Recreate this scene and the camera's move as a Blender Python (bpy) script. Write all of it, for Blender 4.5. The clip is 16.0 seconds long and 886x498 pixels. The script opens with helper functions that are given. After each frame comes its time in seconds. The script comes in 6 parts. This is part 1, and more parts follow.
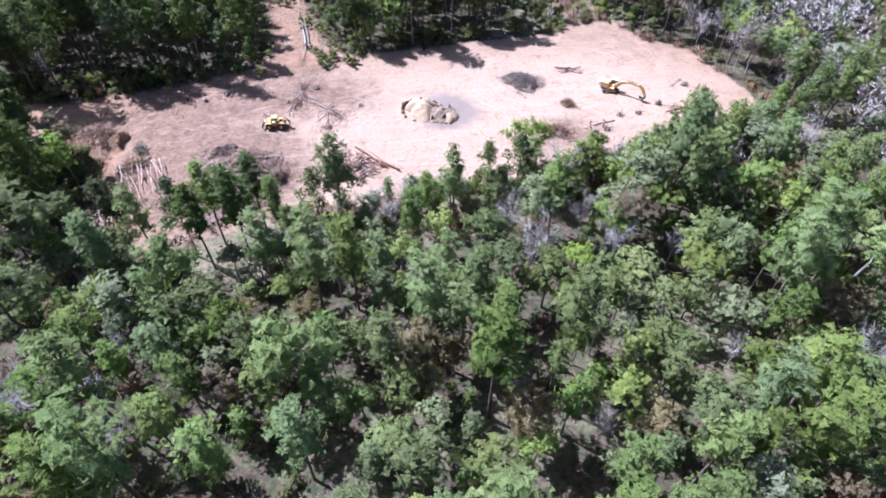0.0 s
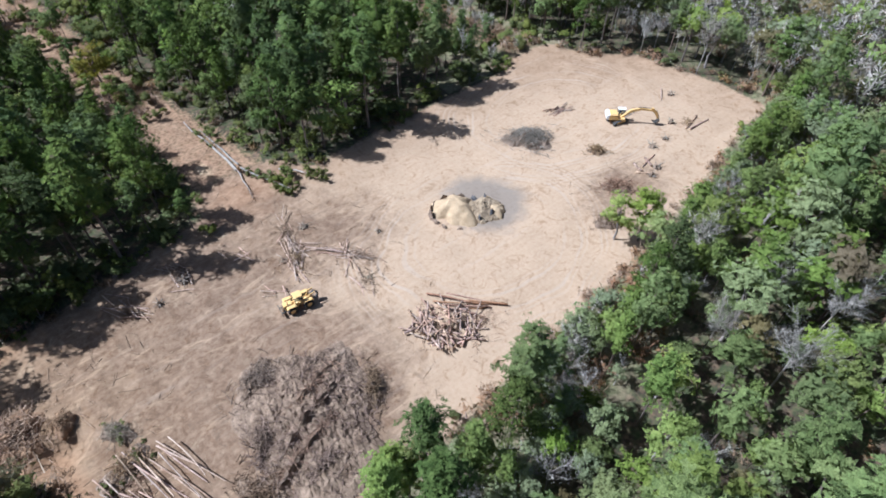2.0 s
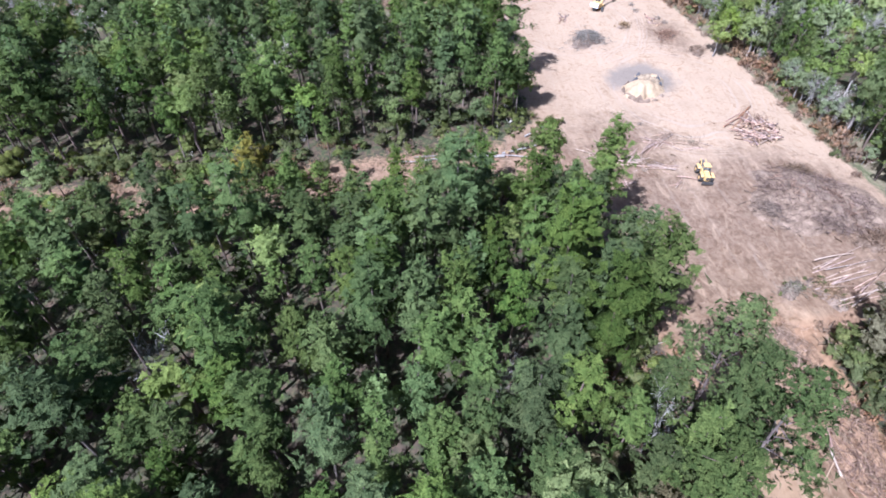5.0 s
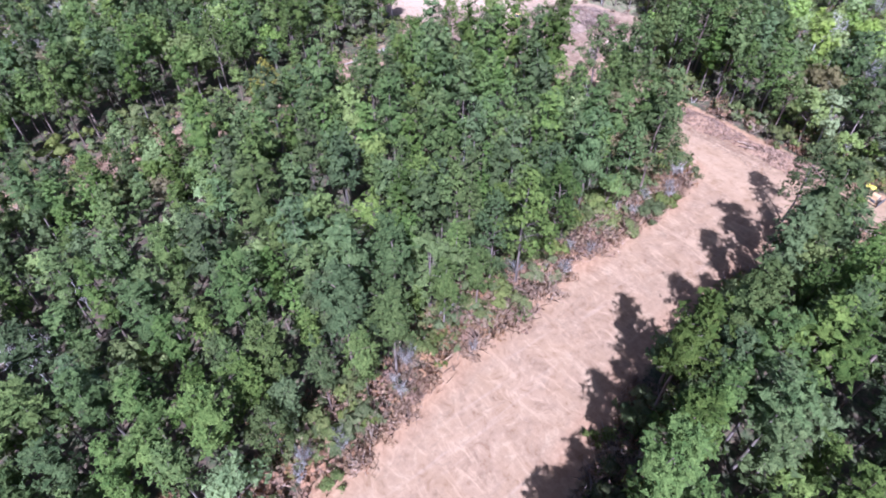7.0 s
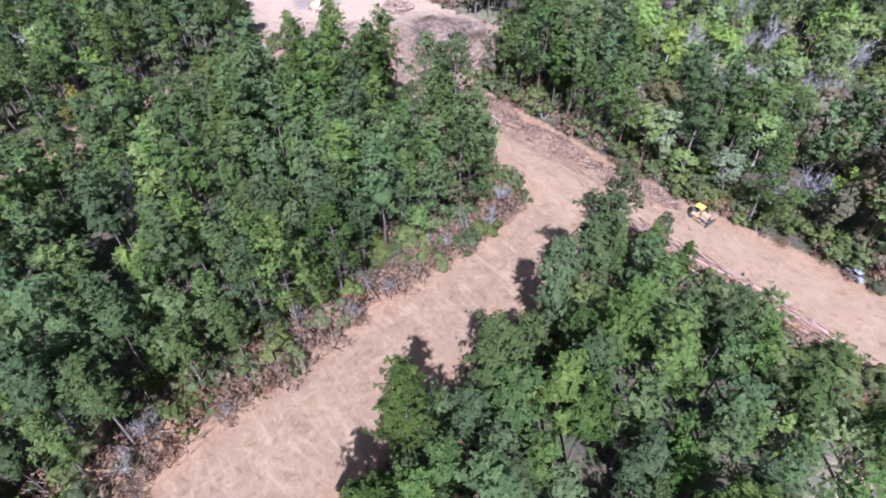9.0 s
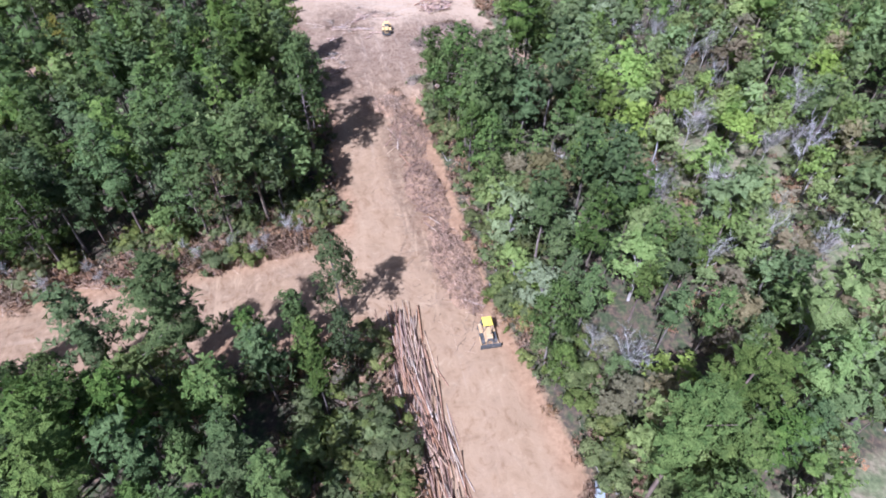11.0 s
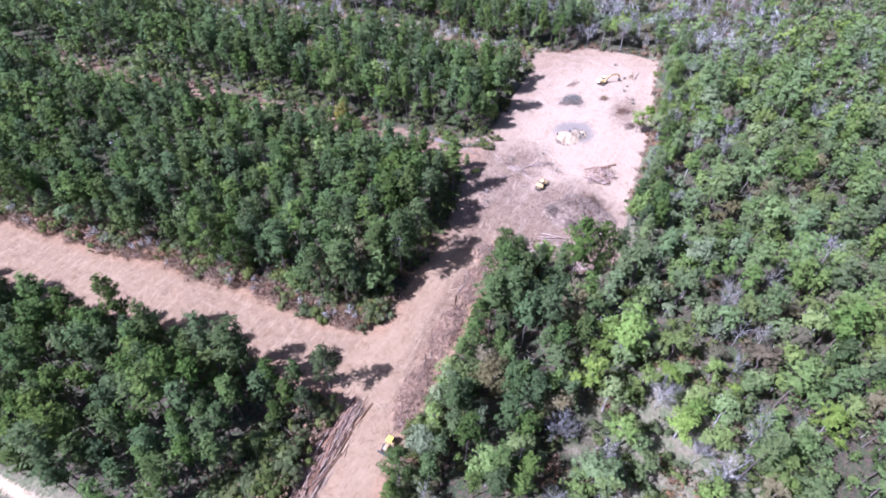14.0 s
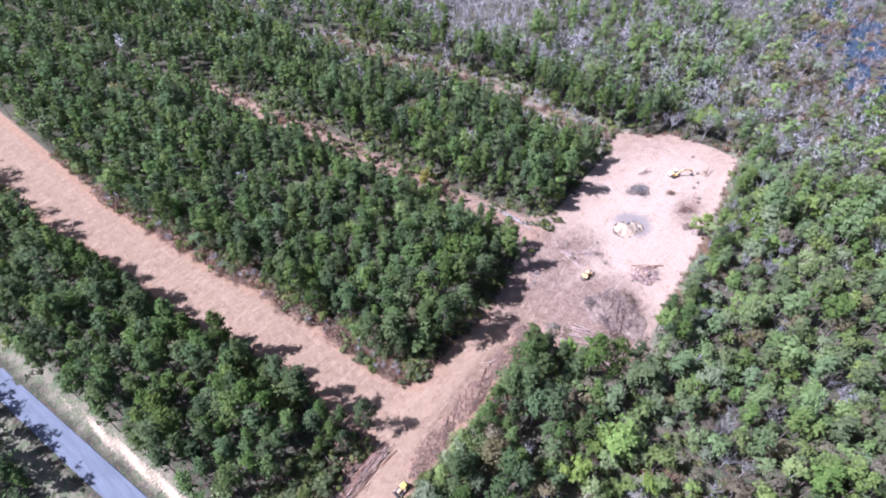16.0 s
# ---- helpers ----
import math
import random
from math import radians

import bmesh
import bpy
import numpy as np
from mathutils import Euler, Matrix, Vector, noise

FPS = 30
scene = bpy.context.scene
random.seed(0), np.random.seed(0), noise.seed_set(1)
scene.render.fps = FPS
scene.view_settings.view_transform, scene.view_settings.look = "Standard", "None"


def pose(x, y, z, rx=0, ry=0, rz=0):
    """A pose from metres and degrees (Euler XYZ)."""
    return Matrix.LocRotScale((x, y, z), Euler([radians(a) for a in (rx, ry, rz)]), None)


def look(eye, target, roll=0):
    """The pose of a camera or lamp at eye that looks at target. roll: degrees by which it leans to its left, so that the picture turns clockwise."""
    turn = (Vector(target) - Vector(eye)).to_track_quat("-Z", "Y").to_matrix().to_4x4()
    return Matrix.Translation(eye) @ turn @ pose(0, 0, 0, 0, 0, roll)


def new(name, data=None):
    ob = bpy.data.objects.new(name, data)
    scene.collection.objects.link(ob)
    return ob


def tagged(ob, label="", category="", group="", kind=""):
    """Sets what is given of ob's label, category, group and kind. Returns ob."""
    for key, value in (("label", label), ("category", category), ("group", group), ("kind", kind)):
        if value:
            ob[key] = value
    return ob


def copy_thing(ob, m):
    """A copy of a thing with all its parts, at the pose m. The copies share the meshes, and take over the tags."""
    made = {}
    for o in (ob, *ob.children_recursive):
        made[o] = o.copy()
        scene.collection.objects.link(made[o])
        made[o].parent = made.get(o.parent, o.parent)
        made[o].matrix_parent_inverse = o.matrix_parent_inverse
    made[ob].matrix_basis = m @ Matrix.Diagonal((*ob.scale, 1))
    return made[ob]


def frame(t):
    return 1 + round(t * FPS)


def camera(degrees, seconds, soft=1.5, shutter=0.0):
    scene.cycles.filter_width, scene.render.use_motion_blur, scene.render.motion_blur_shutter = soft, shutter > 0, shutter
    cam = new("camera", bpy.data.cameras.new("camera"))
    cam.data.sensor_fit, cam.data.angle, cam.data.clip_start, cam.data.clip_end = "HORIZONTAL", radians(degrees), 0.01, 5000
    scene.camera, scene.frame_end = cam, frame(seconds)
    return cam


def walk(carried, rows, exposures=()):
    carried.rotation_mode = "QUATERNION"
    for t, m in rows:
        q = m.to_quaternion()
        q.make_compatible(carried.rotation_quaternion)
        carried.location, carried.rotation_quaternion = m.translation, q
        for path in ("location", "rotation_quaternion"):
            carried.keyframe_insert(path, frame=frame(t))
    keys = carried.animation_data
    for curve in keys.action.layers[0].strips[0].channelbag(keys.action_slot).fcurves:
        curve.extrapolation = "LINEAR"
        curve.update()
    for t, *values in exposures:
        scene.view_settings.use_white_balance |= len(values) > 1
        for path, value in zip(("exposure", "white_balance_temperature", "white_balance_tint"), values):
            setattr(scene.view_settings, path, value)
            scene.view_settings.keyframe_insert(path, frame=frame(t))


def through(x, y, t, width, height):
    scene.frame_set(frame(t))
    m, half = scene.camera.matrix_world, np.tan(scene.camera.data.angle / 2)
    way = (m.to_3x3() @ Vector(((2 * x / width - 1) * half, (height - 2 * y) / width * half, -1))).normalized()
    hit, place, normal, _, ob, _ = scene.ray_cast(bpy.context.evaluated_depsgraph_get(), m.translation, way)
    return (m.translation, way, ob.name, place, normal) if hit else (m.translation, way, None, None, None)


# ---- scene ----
cam = camera(77.22, 16.0, soft=1.8)
PATH = [  # seconds, x, y, z, yaw, pitch, roll
    (0, -0.88, -0.29, 61.85, -11.75, -46.71, 0.45),
    (0.5, -4.61, 5.72, 61.94, -13.07, -46.28, 0.53),
    (1, -10.68, 16.1, 60.92, -22.1, -45.97, 0.41),
    (1.5, -19.45, 31.4, 59.32, -30.99, -45.73, -0.01),
    (2, -29.59, 47.72, 58.28, -41.09, -45.95, 1.02),
    (2.5, -39.29, 63.46, 56.83, -50.15, -45.51, 1.08),
    (3, -48.38, 79.12, 55.67, -58.83, -45.16, 1.48),
    (3.5, -57.18, 94.32, 55.18, -66.97, -44.88, 1.59),
    (4, -65.96, 109.21, 55.35, -74.88, -44.81, 0.86),
    (4.5, -74.9, 124.65, 55.02, -83.74, -44.88, 0.36),
    (5, -84.03, 140.29, 55.11, -93.27, -44.88, 0.77),
    (5.2, -87.58, 146.75, 54.6, -97.09, -44.54, 0.71),
    (5.55, -94.68, 157.47, 55.18, -102.78, -44.58, 0.66),
    (5.9, -101.77, 168.18, 56.64, -108.46, -44.62, 0.61),
    (6.25, -108.87, 178.90, 58.52, -114.15, -44.66, 0.56),
    (6.6, -115.66, 189.15, 60.41, -119.84, -44.70, 0.51),
    (6.95, -121.31, 197.68, 61.87, -125.52, -44.74, 0.46),
    (7.3, -124, 201.75, 62.45, -131.21, -44.78, 0.41),
    (7.5, -124.7, 202.2, 62.17, -134.4, -44.65, 0.18),
    (8, -125.89, 198.21, 62.51, -142.43, -44.76, 0.03),
    (8.5, -128.31, 188.39, 62.58, -136.96, -44.65, 0.32),
    (9, -131.9, 172.42, 61.35, -130.22, -44.35, 0.82),
    (9.5, -136.19, 155.14, 61.28, -123.2, -44.77, 0.85),
    (10, -139.72, 137.35, 61.53, -116.33, -45.27, 0.75),
    (10.2, -141.39, 131.01, 62.01, -113.76, -45.41, 0.99),
    (10.9, -145.69, 110.72, 60.04, -103.71, -45.58, 0.65),
    (11.6, -147.94, 96.39, 58.71, -93.17, -45.3, -0.1),
    (12.3, -147.85, 85.46, 67, -83.23, -45.29, -0.41),
    (12.5, -147.48, 82.72, 70.98, -80.49, -45.23, -0.26),
    (13, -146.46, 75.39, 83.1, -73.93, -45.67, -0.2),
    (13.5, -145.45, 68.38, 95.99, -68.27, -46.06, 0.12),
    (14, -144.21, 62.04, 109.75, -63.29, -46.45, 0.48),
    (14.5, -142.51, 55.11, 122.97, -61.49, -46.98, 0.6),
    (15, -141.14, 50.85, 135.6, -57.65, -47.55, 0.65),
    (15.5, -139.28, 49.56, 143.15, -53.82, -48.11, 0.52),
    (16, -136.19, 53.37, 145.63, -49.38, -47.78, -0.06),
]

walk(cam, [(t, pose(x, y, z, 0, 0, yaw) @ pose(0, 0, 0, 90 + pitch, 0, 0) @ pose(0, 0, 0, 0, 0, roll))
           for t, x, y, z, yaw, pitch, roll in PATH],
     [(0, 1.40, 4850, 27), (1.5, 1.16, 5000, 13), (2.5, 0.72, 5020, 4), (3.5, 0.78, 4960, 1), (5, 1.24, 4850, 18), (7.5, 1.53, 4680, 28), (10, 1.15, 4780, 20), (12.5, 1.37, 4700, 24), (14.5, 1.38, 4640, 30), (16, 1.36, 4740, 29)])

# ---- world, sun, exposure ----
SUN_FROM = Vector((-10.5, 9.0, 16.5)).normalized()
sun = new("sun", bpy.data.lights.new("sun", "SUN"))
sun.data.energy, sun.data.angle, sun.data.color = 5.0, radians(0.55), (1.0, 0.955, 0.90)
sun.matrix_world = look(SUN_FROM * 400, (0, 0, 0))

world = bpy.data.worlds.new("sky")
scene.world = world
world.use_nodes = True
_n, _l = world.node_tree.nodes, world.node_tree.links
sky = _n.new("ShaderNodeTexSky")
sky.sky_type, sky.sun_disc = "NISHITA", False
sky.sun_elevation = math.asin(SUN_FROM.z)
sky.sun_rotation = math.atan2(SUN_FROM.x, SUN_FROM.y)
sky.dust_density = 2.5
_l.new(sky.outputs[0], _n["Background"].inputs[0])
_n["Background"].inputs[1].default_value = 0.044


# ---- materials ----
class Nodes:
    """A small wrapper to write node materials in few lines."""

    def __init__(self, name):
        self.mat = bpy.data.materials.new(name)
        self.mat.use_nodes = True
        self.tree = self.mat.node_tree
        self.bsdf = self.tree.nodes["Principled BSDF"]
        self.out = self.tree.nodes["Material Output"]

    def add(self, kind):
        return self.tree.nodes.new("ShaderNode" + kind)

    def link(self, a, b):
        self.tree.links.new(a, b)

    def put(self, socket, value):
        if isinstance(value, bpy.types.NodeSocket):
            self.link(value, socket)
        elif isinstance(value, tuple) and len(value) == 3 and socket.type == "RGBA":
            socket.default_value = (*value, 1)
        else:
            socket.default_value = value

    def coords(self, scale=(1, 1, 1), world=True, turn=0.0):
        src = self.add("NewGeometry").outputs["Position"] if world else self.add("TexCoord").outputs["Object"]
        m = self.add("Mapping")
        self.link(src, m.inputs[0])
        m.inputs["Scale"].default_value = scale
        m.inputs["Rotation"].default_value = (0, 0, turn)
        return m.outputs[0]

    def noise(self, scale, detail=4, rough=0.55, at=None, warp=0.0):
        n = self.add("TexNoise")
        n.inputs["Scale"].default_value, n.inputs["Detail"].default_value = scale, detail
        n.inputs["Roughness"].default_value, n.inputs["Distortion"].default_value = rough, warp
        self.link(at or self.coords(), n.inputs["Vector"])
        return n.outputs[0]

    def ramp(self, fac, low, high, a=0.0, b=1.0):
        r = self.add("MapRange")
        self.put(r.inputs[0], fac)
        for i, v in enumerate((low, high, a, b)):
            r.inputs[i + 1].default_value = v
        return r.outputs[0]

    def mix(self, fac, a, b, mode="MIX"):
        m = self.add("Mix")
        m.data_type, m.blend_type = "RGBA", mode
        self.put(m.inputs[0], fac)
        self.put(m.inputs[6], a)
        self.put(m.inputs[7], b)
        return m.outputs[2]

    def math(self, op, a, b=0.0):
        m = self.add("Math")
        m.operation = op
        self.put(m.inputs[0], a)
        self.put(m.inputs[1], b)
        return m.outputs[0]

    def attr(self, name):
        a = self.add("Attribute")
        a.attribute_name = name
        return a.outputs["Fac"]

    def vary(self, colour, fac, hue=0.03, sat=0.25, val=0.5):
        """Shifts hue, saturation and value by a 0..1 number."""
        h = self.add("HueSaturation")
        self.put(h.inputs["Hue"], self.ramp(fac, 0, 1, 0.5 - hue * 1.2, 0.5 + hue * 0.4))
        self.put(h.inputs["Saturation"], self.ramp(self.math("FRACT", self.math("MULTIPLY", fac, 7.31)), 0, 1, 1 - sat * 0.6, 1 + sat * 0.6))
        self.put(h.inputs["Value"], self.ramp(self.math("FRACT", self.math("MULTIPLY", fac, 3.77)), 0, 1, 1 - val * 0.6, 1 + val))
        self.put(h.inputs["Color"], colour)
        return h.outputs[0]

    def finish(self, colour, rough=0.8, metal=0.0, bump=None, strength=0.4, distance=0.05, spec=0.3):
        self.put(self.bsdf.inputs["Base Color"], colour)
        self.put(self.bsdf.inputs["Roughness"], rough)
        self.put(self.bsdf.inputs["Metallic"], metal)
        self.bsdf.inputs["Specular IOR Level"].default_value = spec
        if bump is not None:
            b = self.add("Bump")
            b.inputs["Strength"].default_value, b.inputs["Distance"].default_value = strength, distance
            self.link(bump, b.inputs["Height"])
            self.link(b.outputs[0], self.bsdf.inputs["Normal"])
        return self.mat


def tree_number(n):
    """A number for each tree: the object's own, or the one stored for it in joined woods."""
    return n.math("FRACT", n.math("ADD", n.add("ObjectInfo").outputs["Random"], n.attr("tint")))


def leaf_material(name, colour, young, through=0.4, hue=0.03, val=0.45, ragged=8.0):
    n = Nodes(name)
    leaf = n.add("NewGeometry").outputs["Random Per Island"]
    grain, tuft = n.noise(5.5, 3, 0.6), n.noise(1.3, 3, 0.6)
    base = n.mix(n.ramp(n.math("ADD", n.math("MULTIPLY", leaf, 0.25), n.math("MULTIPLY", tuft, 1.0)), 0.35, 0.9), colour, young)
    base = n.vary(base, tree_number(n), hue, 0.25, val)
    base = n.mix(n.ramp(grain, 0.36, 0.60, 0.5, 0.0), base, n.mix(1.0, base, (0.45, 0.48, 0.45), "MULTIPLY"))
    n.put(n.bsdf.inputs["Base Color"], base)
    n.bsdf.inputs["Roughness"].default_value = 0.9
    n.bsdf.inputs["Specular IOR Level"].default_value = 0.06
    bump = n.add("Bump")
    bump.inputs["Strength"].default_value, bump.inputs["Distance"].default_value = 0.9, 0.25
    n.link(grain, bump.inputs["Height"])
    n.link(bump.outputs[0], n.bsdf.inputs["Normal"])
    t = n.add("BsdfTranslucent")
    n.put(t.inputs[0], n.mix(1.0, base, (1.1, 1.15, 0.7), "MULTIPLY"))
    m = n.add("MixShader")
    m.inputs[0].default_value = through
    n.link(n.bsdf.outputs[0], m.inputs[1])
    n.link(t.outputs[0], m.inputs[2])
    gap = n.add("BsdfTransparent")  # ragged edges between the leaves of a spray
    holes = n.add("MixShader")
    n.put(holes.inputs[0], n.ramp(n.noise(ragged, 2, 0.75), 0.43, 0.47))
    n.link(gap.outputs[0], holes.inputs[1])
    n.link(m.outputs[0], holes.inputs[2])
    n.link(holes.outputs[0], n.out.inputs[0])
    return n.mat


def bark_material(name, dark, light, scale=3.0, mixed=0.0):
    """mixed: how far single pieces of a tangle differ from each other."""
    n = Nodes(name)
    at = n.coords((1, 1, 0.25))
    c = n.mix(n.ramp(n.noise(scale, 5, 0.65, at), 0.35, 0.68), dark, light)
    if mixed:
        piece = n.add("NewGeometry").outputs["Random Per Island"]
        c = n.mix(mixed, c, n.mix(n.ramp(n.math("POWER", piece, 2.0), 0, 1), dark, light))
    c = n.vary(c, tree_number(n), 0.015, 0.3, 0.35)
    return n.finish(c, 0.9, bump=n.noise(scale * 5, 3, 0.6, at), strength=0.5, distance=0.03)


M_PINE = leaf_material("pine_needles", (0.050, 0.078, 0.023), (0.130, 0.165, 0.049), 0.18, 0.016, 0.4)
M_SOFTPINE = leaf_material("light_pine_needles", (0.113, 0.157, 0.050), (0.225, 0.276, 0.090), 0.3, 0.016, 0.35)
M_OAK = leaf_material("broad_leaves", (0.125, 0.170, 0.050), (0.245, 0.292, 0.092), 0.3, 0.018, 0.4)
# leaf colour paled for dust and for the veil of haze over the woods
M_DUSTHAZE = leaf_material("dusty_leaves", (0.165, 0.190, 0.092), (0.275, 0.300, 0.150), 0.25, 0.01, 0.25)
M_LIME = leaf_material("spring_leaves", (0.19, 0.262, 0.068), (0.335, 0.395, 0.118), 0.35, 0.02, 0.2)
M_BROWN = leaf_material("dry_leaves", (0.185, 0.150, 0.075), (0.285, 0.240, 0.130), 0.4, 0.02, 0.3)
M_YELLOW = leaf_material("yellow_leaves", (0.215, 0.195, 0.035), (0.33, 0.30, 0.07), 0.35, 0.02, 0.2)
M_SHRUB = leaf_material("shrub_leaves", (0.095, 0.118, 0.036), (0.195, 0.205, 0.070), 0.3, 0.016, 0.4)
M_DEADBUSH = leaf_material("dead_scrub", (0.215, 0.125, 0.068), (0.36, 0.23, 0.135), 0.2, 0.012, 0.3)
M_BARK = bark_material("pine_bark", (0.08, 0.058, 0.044), (0.20, 0.155, 0.12))
M_PALEBARK = bark_material("pale_bark", (0.19, 0.165, 0.14), (0.38, 0.34, 0.295))
M_DRYTWIG = bark_material("dry_brush", (0.19, 0.12, 0.07), (0.42, 0.315, 0.215), 3.0, 0.6)
M_TWIG = bark_material("bare_twigs", (0.30, 0.265, 0.222), (0.50, 0.452, 0.390))


def ground_material():
    n = Nodes("bare_earth_and_litter")
    bare, pale, churn, dry, water = (n.attr(a) for a in ("bare", "pale", "churn", "dry", "sand"))
    big, mid, fine, grit = n.noise(0.03, 4), n.noise(0.22, 6, 0.62, warp=0.6), n.noise(1.7, 6, 0.65), n.noise(9.0, 4, 0.7)
    # the floor of the woods: litter, soil, tufts of dry grass
    # base tones darkened to deepen the shade under the crowns
    litter = n.mix(n.ramp(mid, 0.35, 0.65), (0.040, 0.032, 0.022), (0.090, 0.066, 0.047))
    litter = n.mix(n.ramp(fine, 0.45, 0.68, 0, 0.7), litter, (0.185, 0.118, 0.072))
    litter = n.mix(n.ramp(n.noise(0.6, 5, 0.65), 0.42, 0.6, 0, 0.8), litter, n.mix(n.ramp(fine, 0.35, 0.65), (0.032, 0.045, 0.018), (0.075, 0.092, 0.038)))
    grass = n.mix(n.ramp(n.noise(0.35, 5, 0.6), 0.38, 0.58), n.mix(n.ramp(fine, 0.35, 0.7), (0.075, 0.084, 0.038), (0.175, 0.178, 0.085)), n.mix(n.ramp(fine, 0.35, 0.7), (0.135, 0.108, 0.064), (0.265, 0.215, 0.135)))
    litter = n.mix(n.ramp(n.math("ADD", dry, n.math("MULTIPLY", n.math("SUBTRACT", mid, 0.5), 1.2)), 0.35, 0.75), litter, grass)
    # scraped earth
    earth = n.mix(n.ramp(mid, 0.3, 0.7), (0.250, 0.173, 0.113), (0.350, 0.253, 0.174))
    earth = n.mix(n.ramp(n.math("ADD", pale, n.math("MULTIPLY", n.math("SUBTRACT", big, 0.5), 0.8)), 0.25, 0.8), earth,
                  n.mix(n.ramp(fine, 0.3, 0.7), (0.352, 0.259, 0.178), (0.430, 0.327, 0.232)))
    blotch_at = n.noise(0.55, 5, 0.65, warp=1.0)
    dirt = n.mix(n.ramp(n.mix(0.5, fine, blotch_at), 0.38, 0.62), (0.152, 0.101, 0.068), (0.276, 0.198, 0.140))
    dirt = n.mix(n.ramp(grit, 0.6, 0.78, 0, 0.35), dirt, (0.37, 0.305, 0.24))
    earth = n.mix(n.ramp(n.math("ADD", churn, n.math("MULTIPLY", n.math("SUBTRACT", mid, 0.5), 1.3)), 0.3, 0.8), earth, dirt)
    # tan blotches and dark clods where the machines turned
    blotch = n.noise(0.45, 6, 0.7, warp=1.6)
    earth = n.mix(n.ramp(blotch, 0.53, 0.66, 0, 0.65), earth, n.mix(1.0, earth, (0.60, 0.51, 0.42), "MULTIPLY"))
    earth = n.mix(n.ramp(blotch, 0.44, 0.32, 0, 0.55), earth, (0.385, 0.300, 0.212))
    clods = n.noise(0.75, 6, 0.78, n.coords((1, 0.6, 1), turn=0.6), 1.4)
    earth = n.mix(n.math("MULTIPLY", n.ramp(clods, 0.54, 0.66, 0, 0.5), n.ramp(churn, 0.1, 0.6)), earth, (0.115, 0.085, 0.062))
    stroke = n.noise(0.34, 6, 0.68, n.coords((0.4, 1.3, 1), turn=-0.45), 2.0)
    stroke = n.mix(n.ramp(n.noise(0.05, 3, 0.5, warp=1.0), 0.47, 0.53), stroke, n.noise(0.34, 6, 0.68, n.coords((0.4, 1.3, 1), turn=0.85), 2.0))
    swirl = n.ramp(n.noise(0.11, 3, 0.6, warp=1.5), 0.36, 0.6, 0.25, 1.0)
    earth = n.mix(n.math("MULTIPLY", n.math("MULTIPLY", swirl, n.ramp(stroke, 0.51, 0.64, 0, 0.42)), n.ramp(churn, 0.1, 0.7)), earth, (0.135, 0.094, 0.066))
    earth = n.mix(n.math("MULTIPLY", n.ramp(stroke, 0.46, 0.36, 0, 0.75), n.ramp(churn, 0.05, 0.5)), earth, (0.355, 0.262, 0.180))
    # curved tracks of turning wheels
    for cx, cy, width, reach in ((14.0, 88.0, 0.55, 22.0), (48.0, 104.0, 0.5, 24.0)):
        place_at = n.add("Mapping")
        n.link(n.add("NewGeometry").outputs["Position"], place_at.inputs[0])
        place_at.inputs["Location"].default_value = (-cx, -cy, 0)
        flat = n.add("VectorMath")
        flat.operation = "MULTIPLY"
        n.link(place_at.outputs[0], flat.inputs[0])
        flat.inputs[1].default_value = (1, 1.25, 0)
        far = n.add("VectorMath")
        far.operation = "LENGTH"
        n.link(flat.outputs[0], far.inputs[0])
        bent = n.math("ADD", far.outputs["Value"], n.math("MULTIPLY", n.noise(0.09, 2), 5.0))
        lane = n.add("CombineXYZ")
        n.link(bent, lane.inputs[0])
        track = n.noise(width * 2.2, 4, 0.6, lane.outputs[0])
        there = n.math("MULTIPLY", n.ramp(bent, reach * 0.45, reach * 0.75), n.ramp(bent, reach * 1.35, reach))
        there = n.math("MULTIPLY", there, n.ramp(n.noise(0.07, 3), 0.42, 0.58))
        earth = n.mix(n.math("MULTIPLY", there, n.ramp(track, 0.52, 0.62, 0, 0.55)), earth, (0.41, 0.352, 0.295))
        earth = n.mix(n.math("MULTIPLY", there, n.ramp(track, 0.46, 0.36, 0, 0.45)), earth, n.mix(1.0, earth, (0.66, 0.60, 0.54), "MULTIPLY"))
    # wheel and blade marks run with the road and with the side road
    rut_x = n.noise(1.0, 5, 0.6, n.coords((0.03, 0.8, 1)), 1.2)
    rut_y = n.noise(1.0, 5, 0.6, n.coords((0.8, 0.03, 1)), 1.2)
    ruts = n.mix(n.attr("north"), rut_x, rut_y)
    earth = n.mix(n.ramp(ruts, 0.45, 0.66, 0.0, 0.15), earth, n.mix(1.0, earth, (0.66, 0.60, 0.55), "MULTIPLY"))
    earth = n.mix(n.ramp(ruts, 0.40, 0.28, 0.0, 0.2), earth, (0.40, 0.345, 0.295))
    earth = n.mix(n.ramp(n.math("ADD", n.attr("ash"), n.math("MULTIPLY", n.math("SUBTRACT", mid, 0.5), 1.1)), 0.3, 0.8, 0, 0.7), earth, (0.165, 0.152, 0.140))
    red = n.mix(n.ramp(n.mix(0.5, fine, blotch_at), 0.38, 0.62), (0.215, 0.128, 0.078), (0.345, 0.232, 0.152))
    earth = n.mix(n.ramp(n.math("ADD", n.attr("red"), n.math("MULTIPLY", n.math("SUBTRACT", mid, 0.5), 1.0)), 0.25, 0.9, 0, 0.85), earth, red)
    # grey-pink sand in the clearing, iron-stained clay under the roads west of it
    where = n.add("SeparateXYZ")
    n.link(n.add("NewGeometry").outputs["Position"], where.inputs[0])
    clay = n.ramp(n.math("ADD", where.outputs[0], n.math("MULTIPLY", n.math("SUBTRACT", big, 0.5), 30.0)), -26, -50)
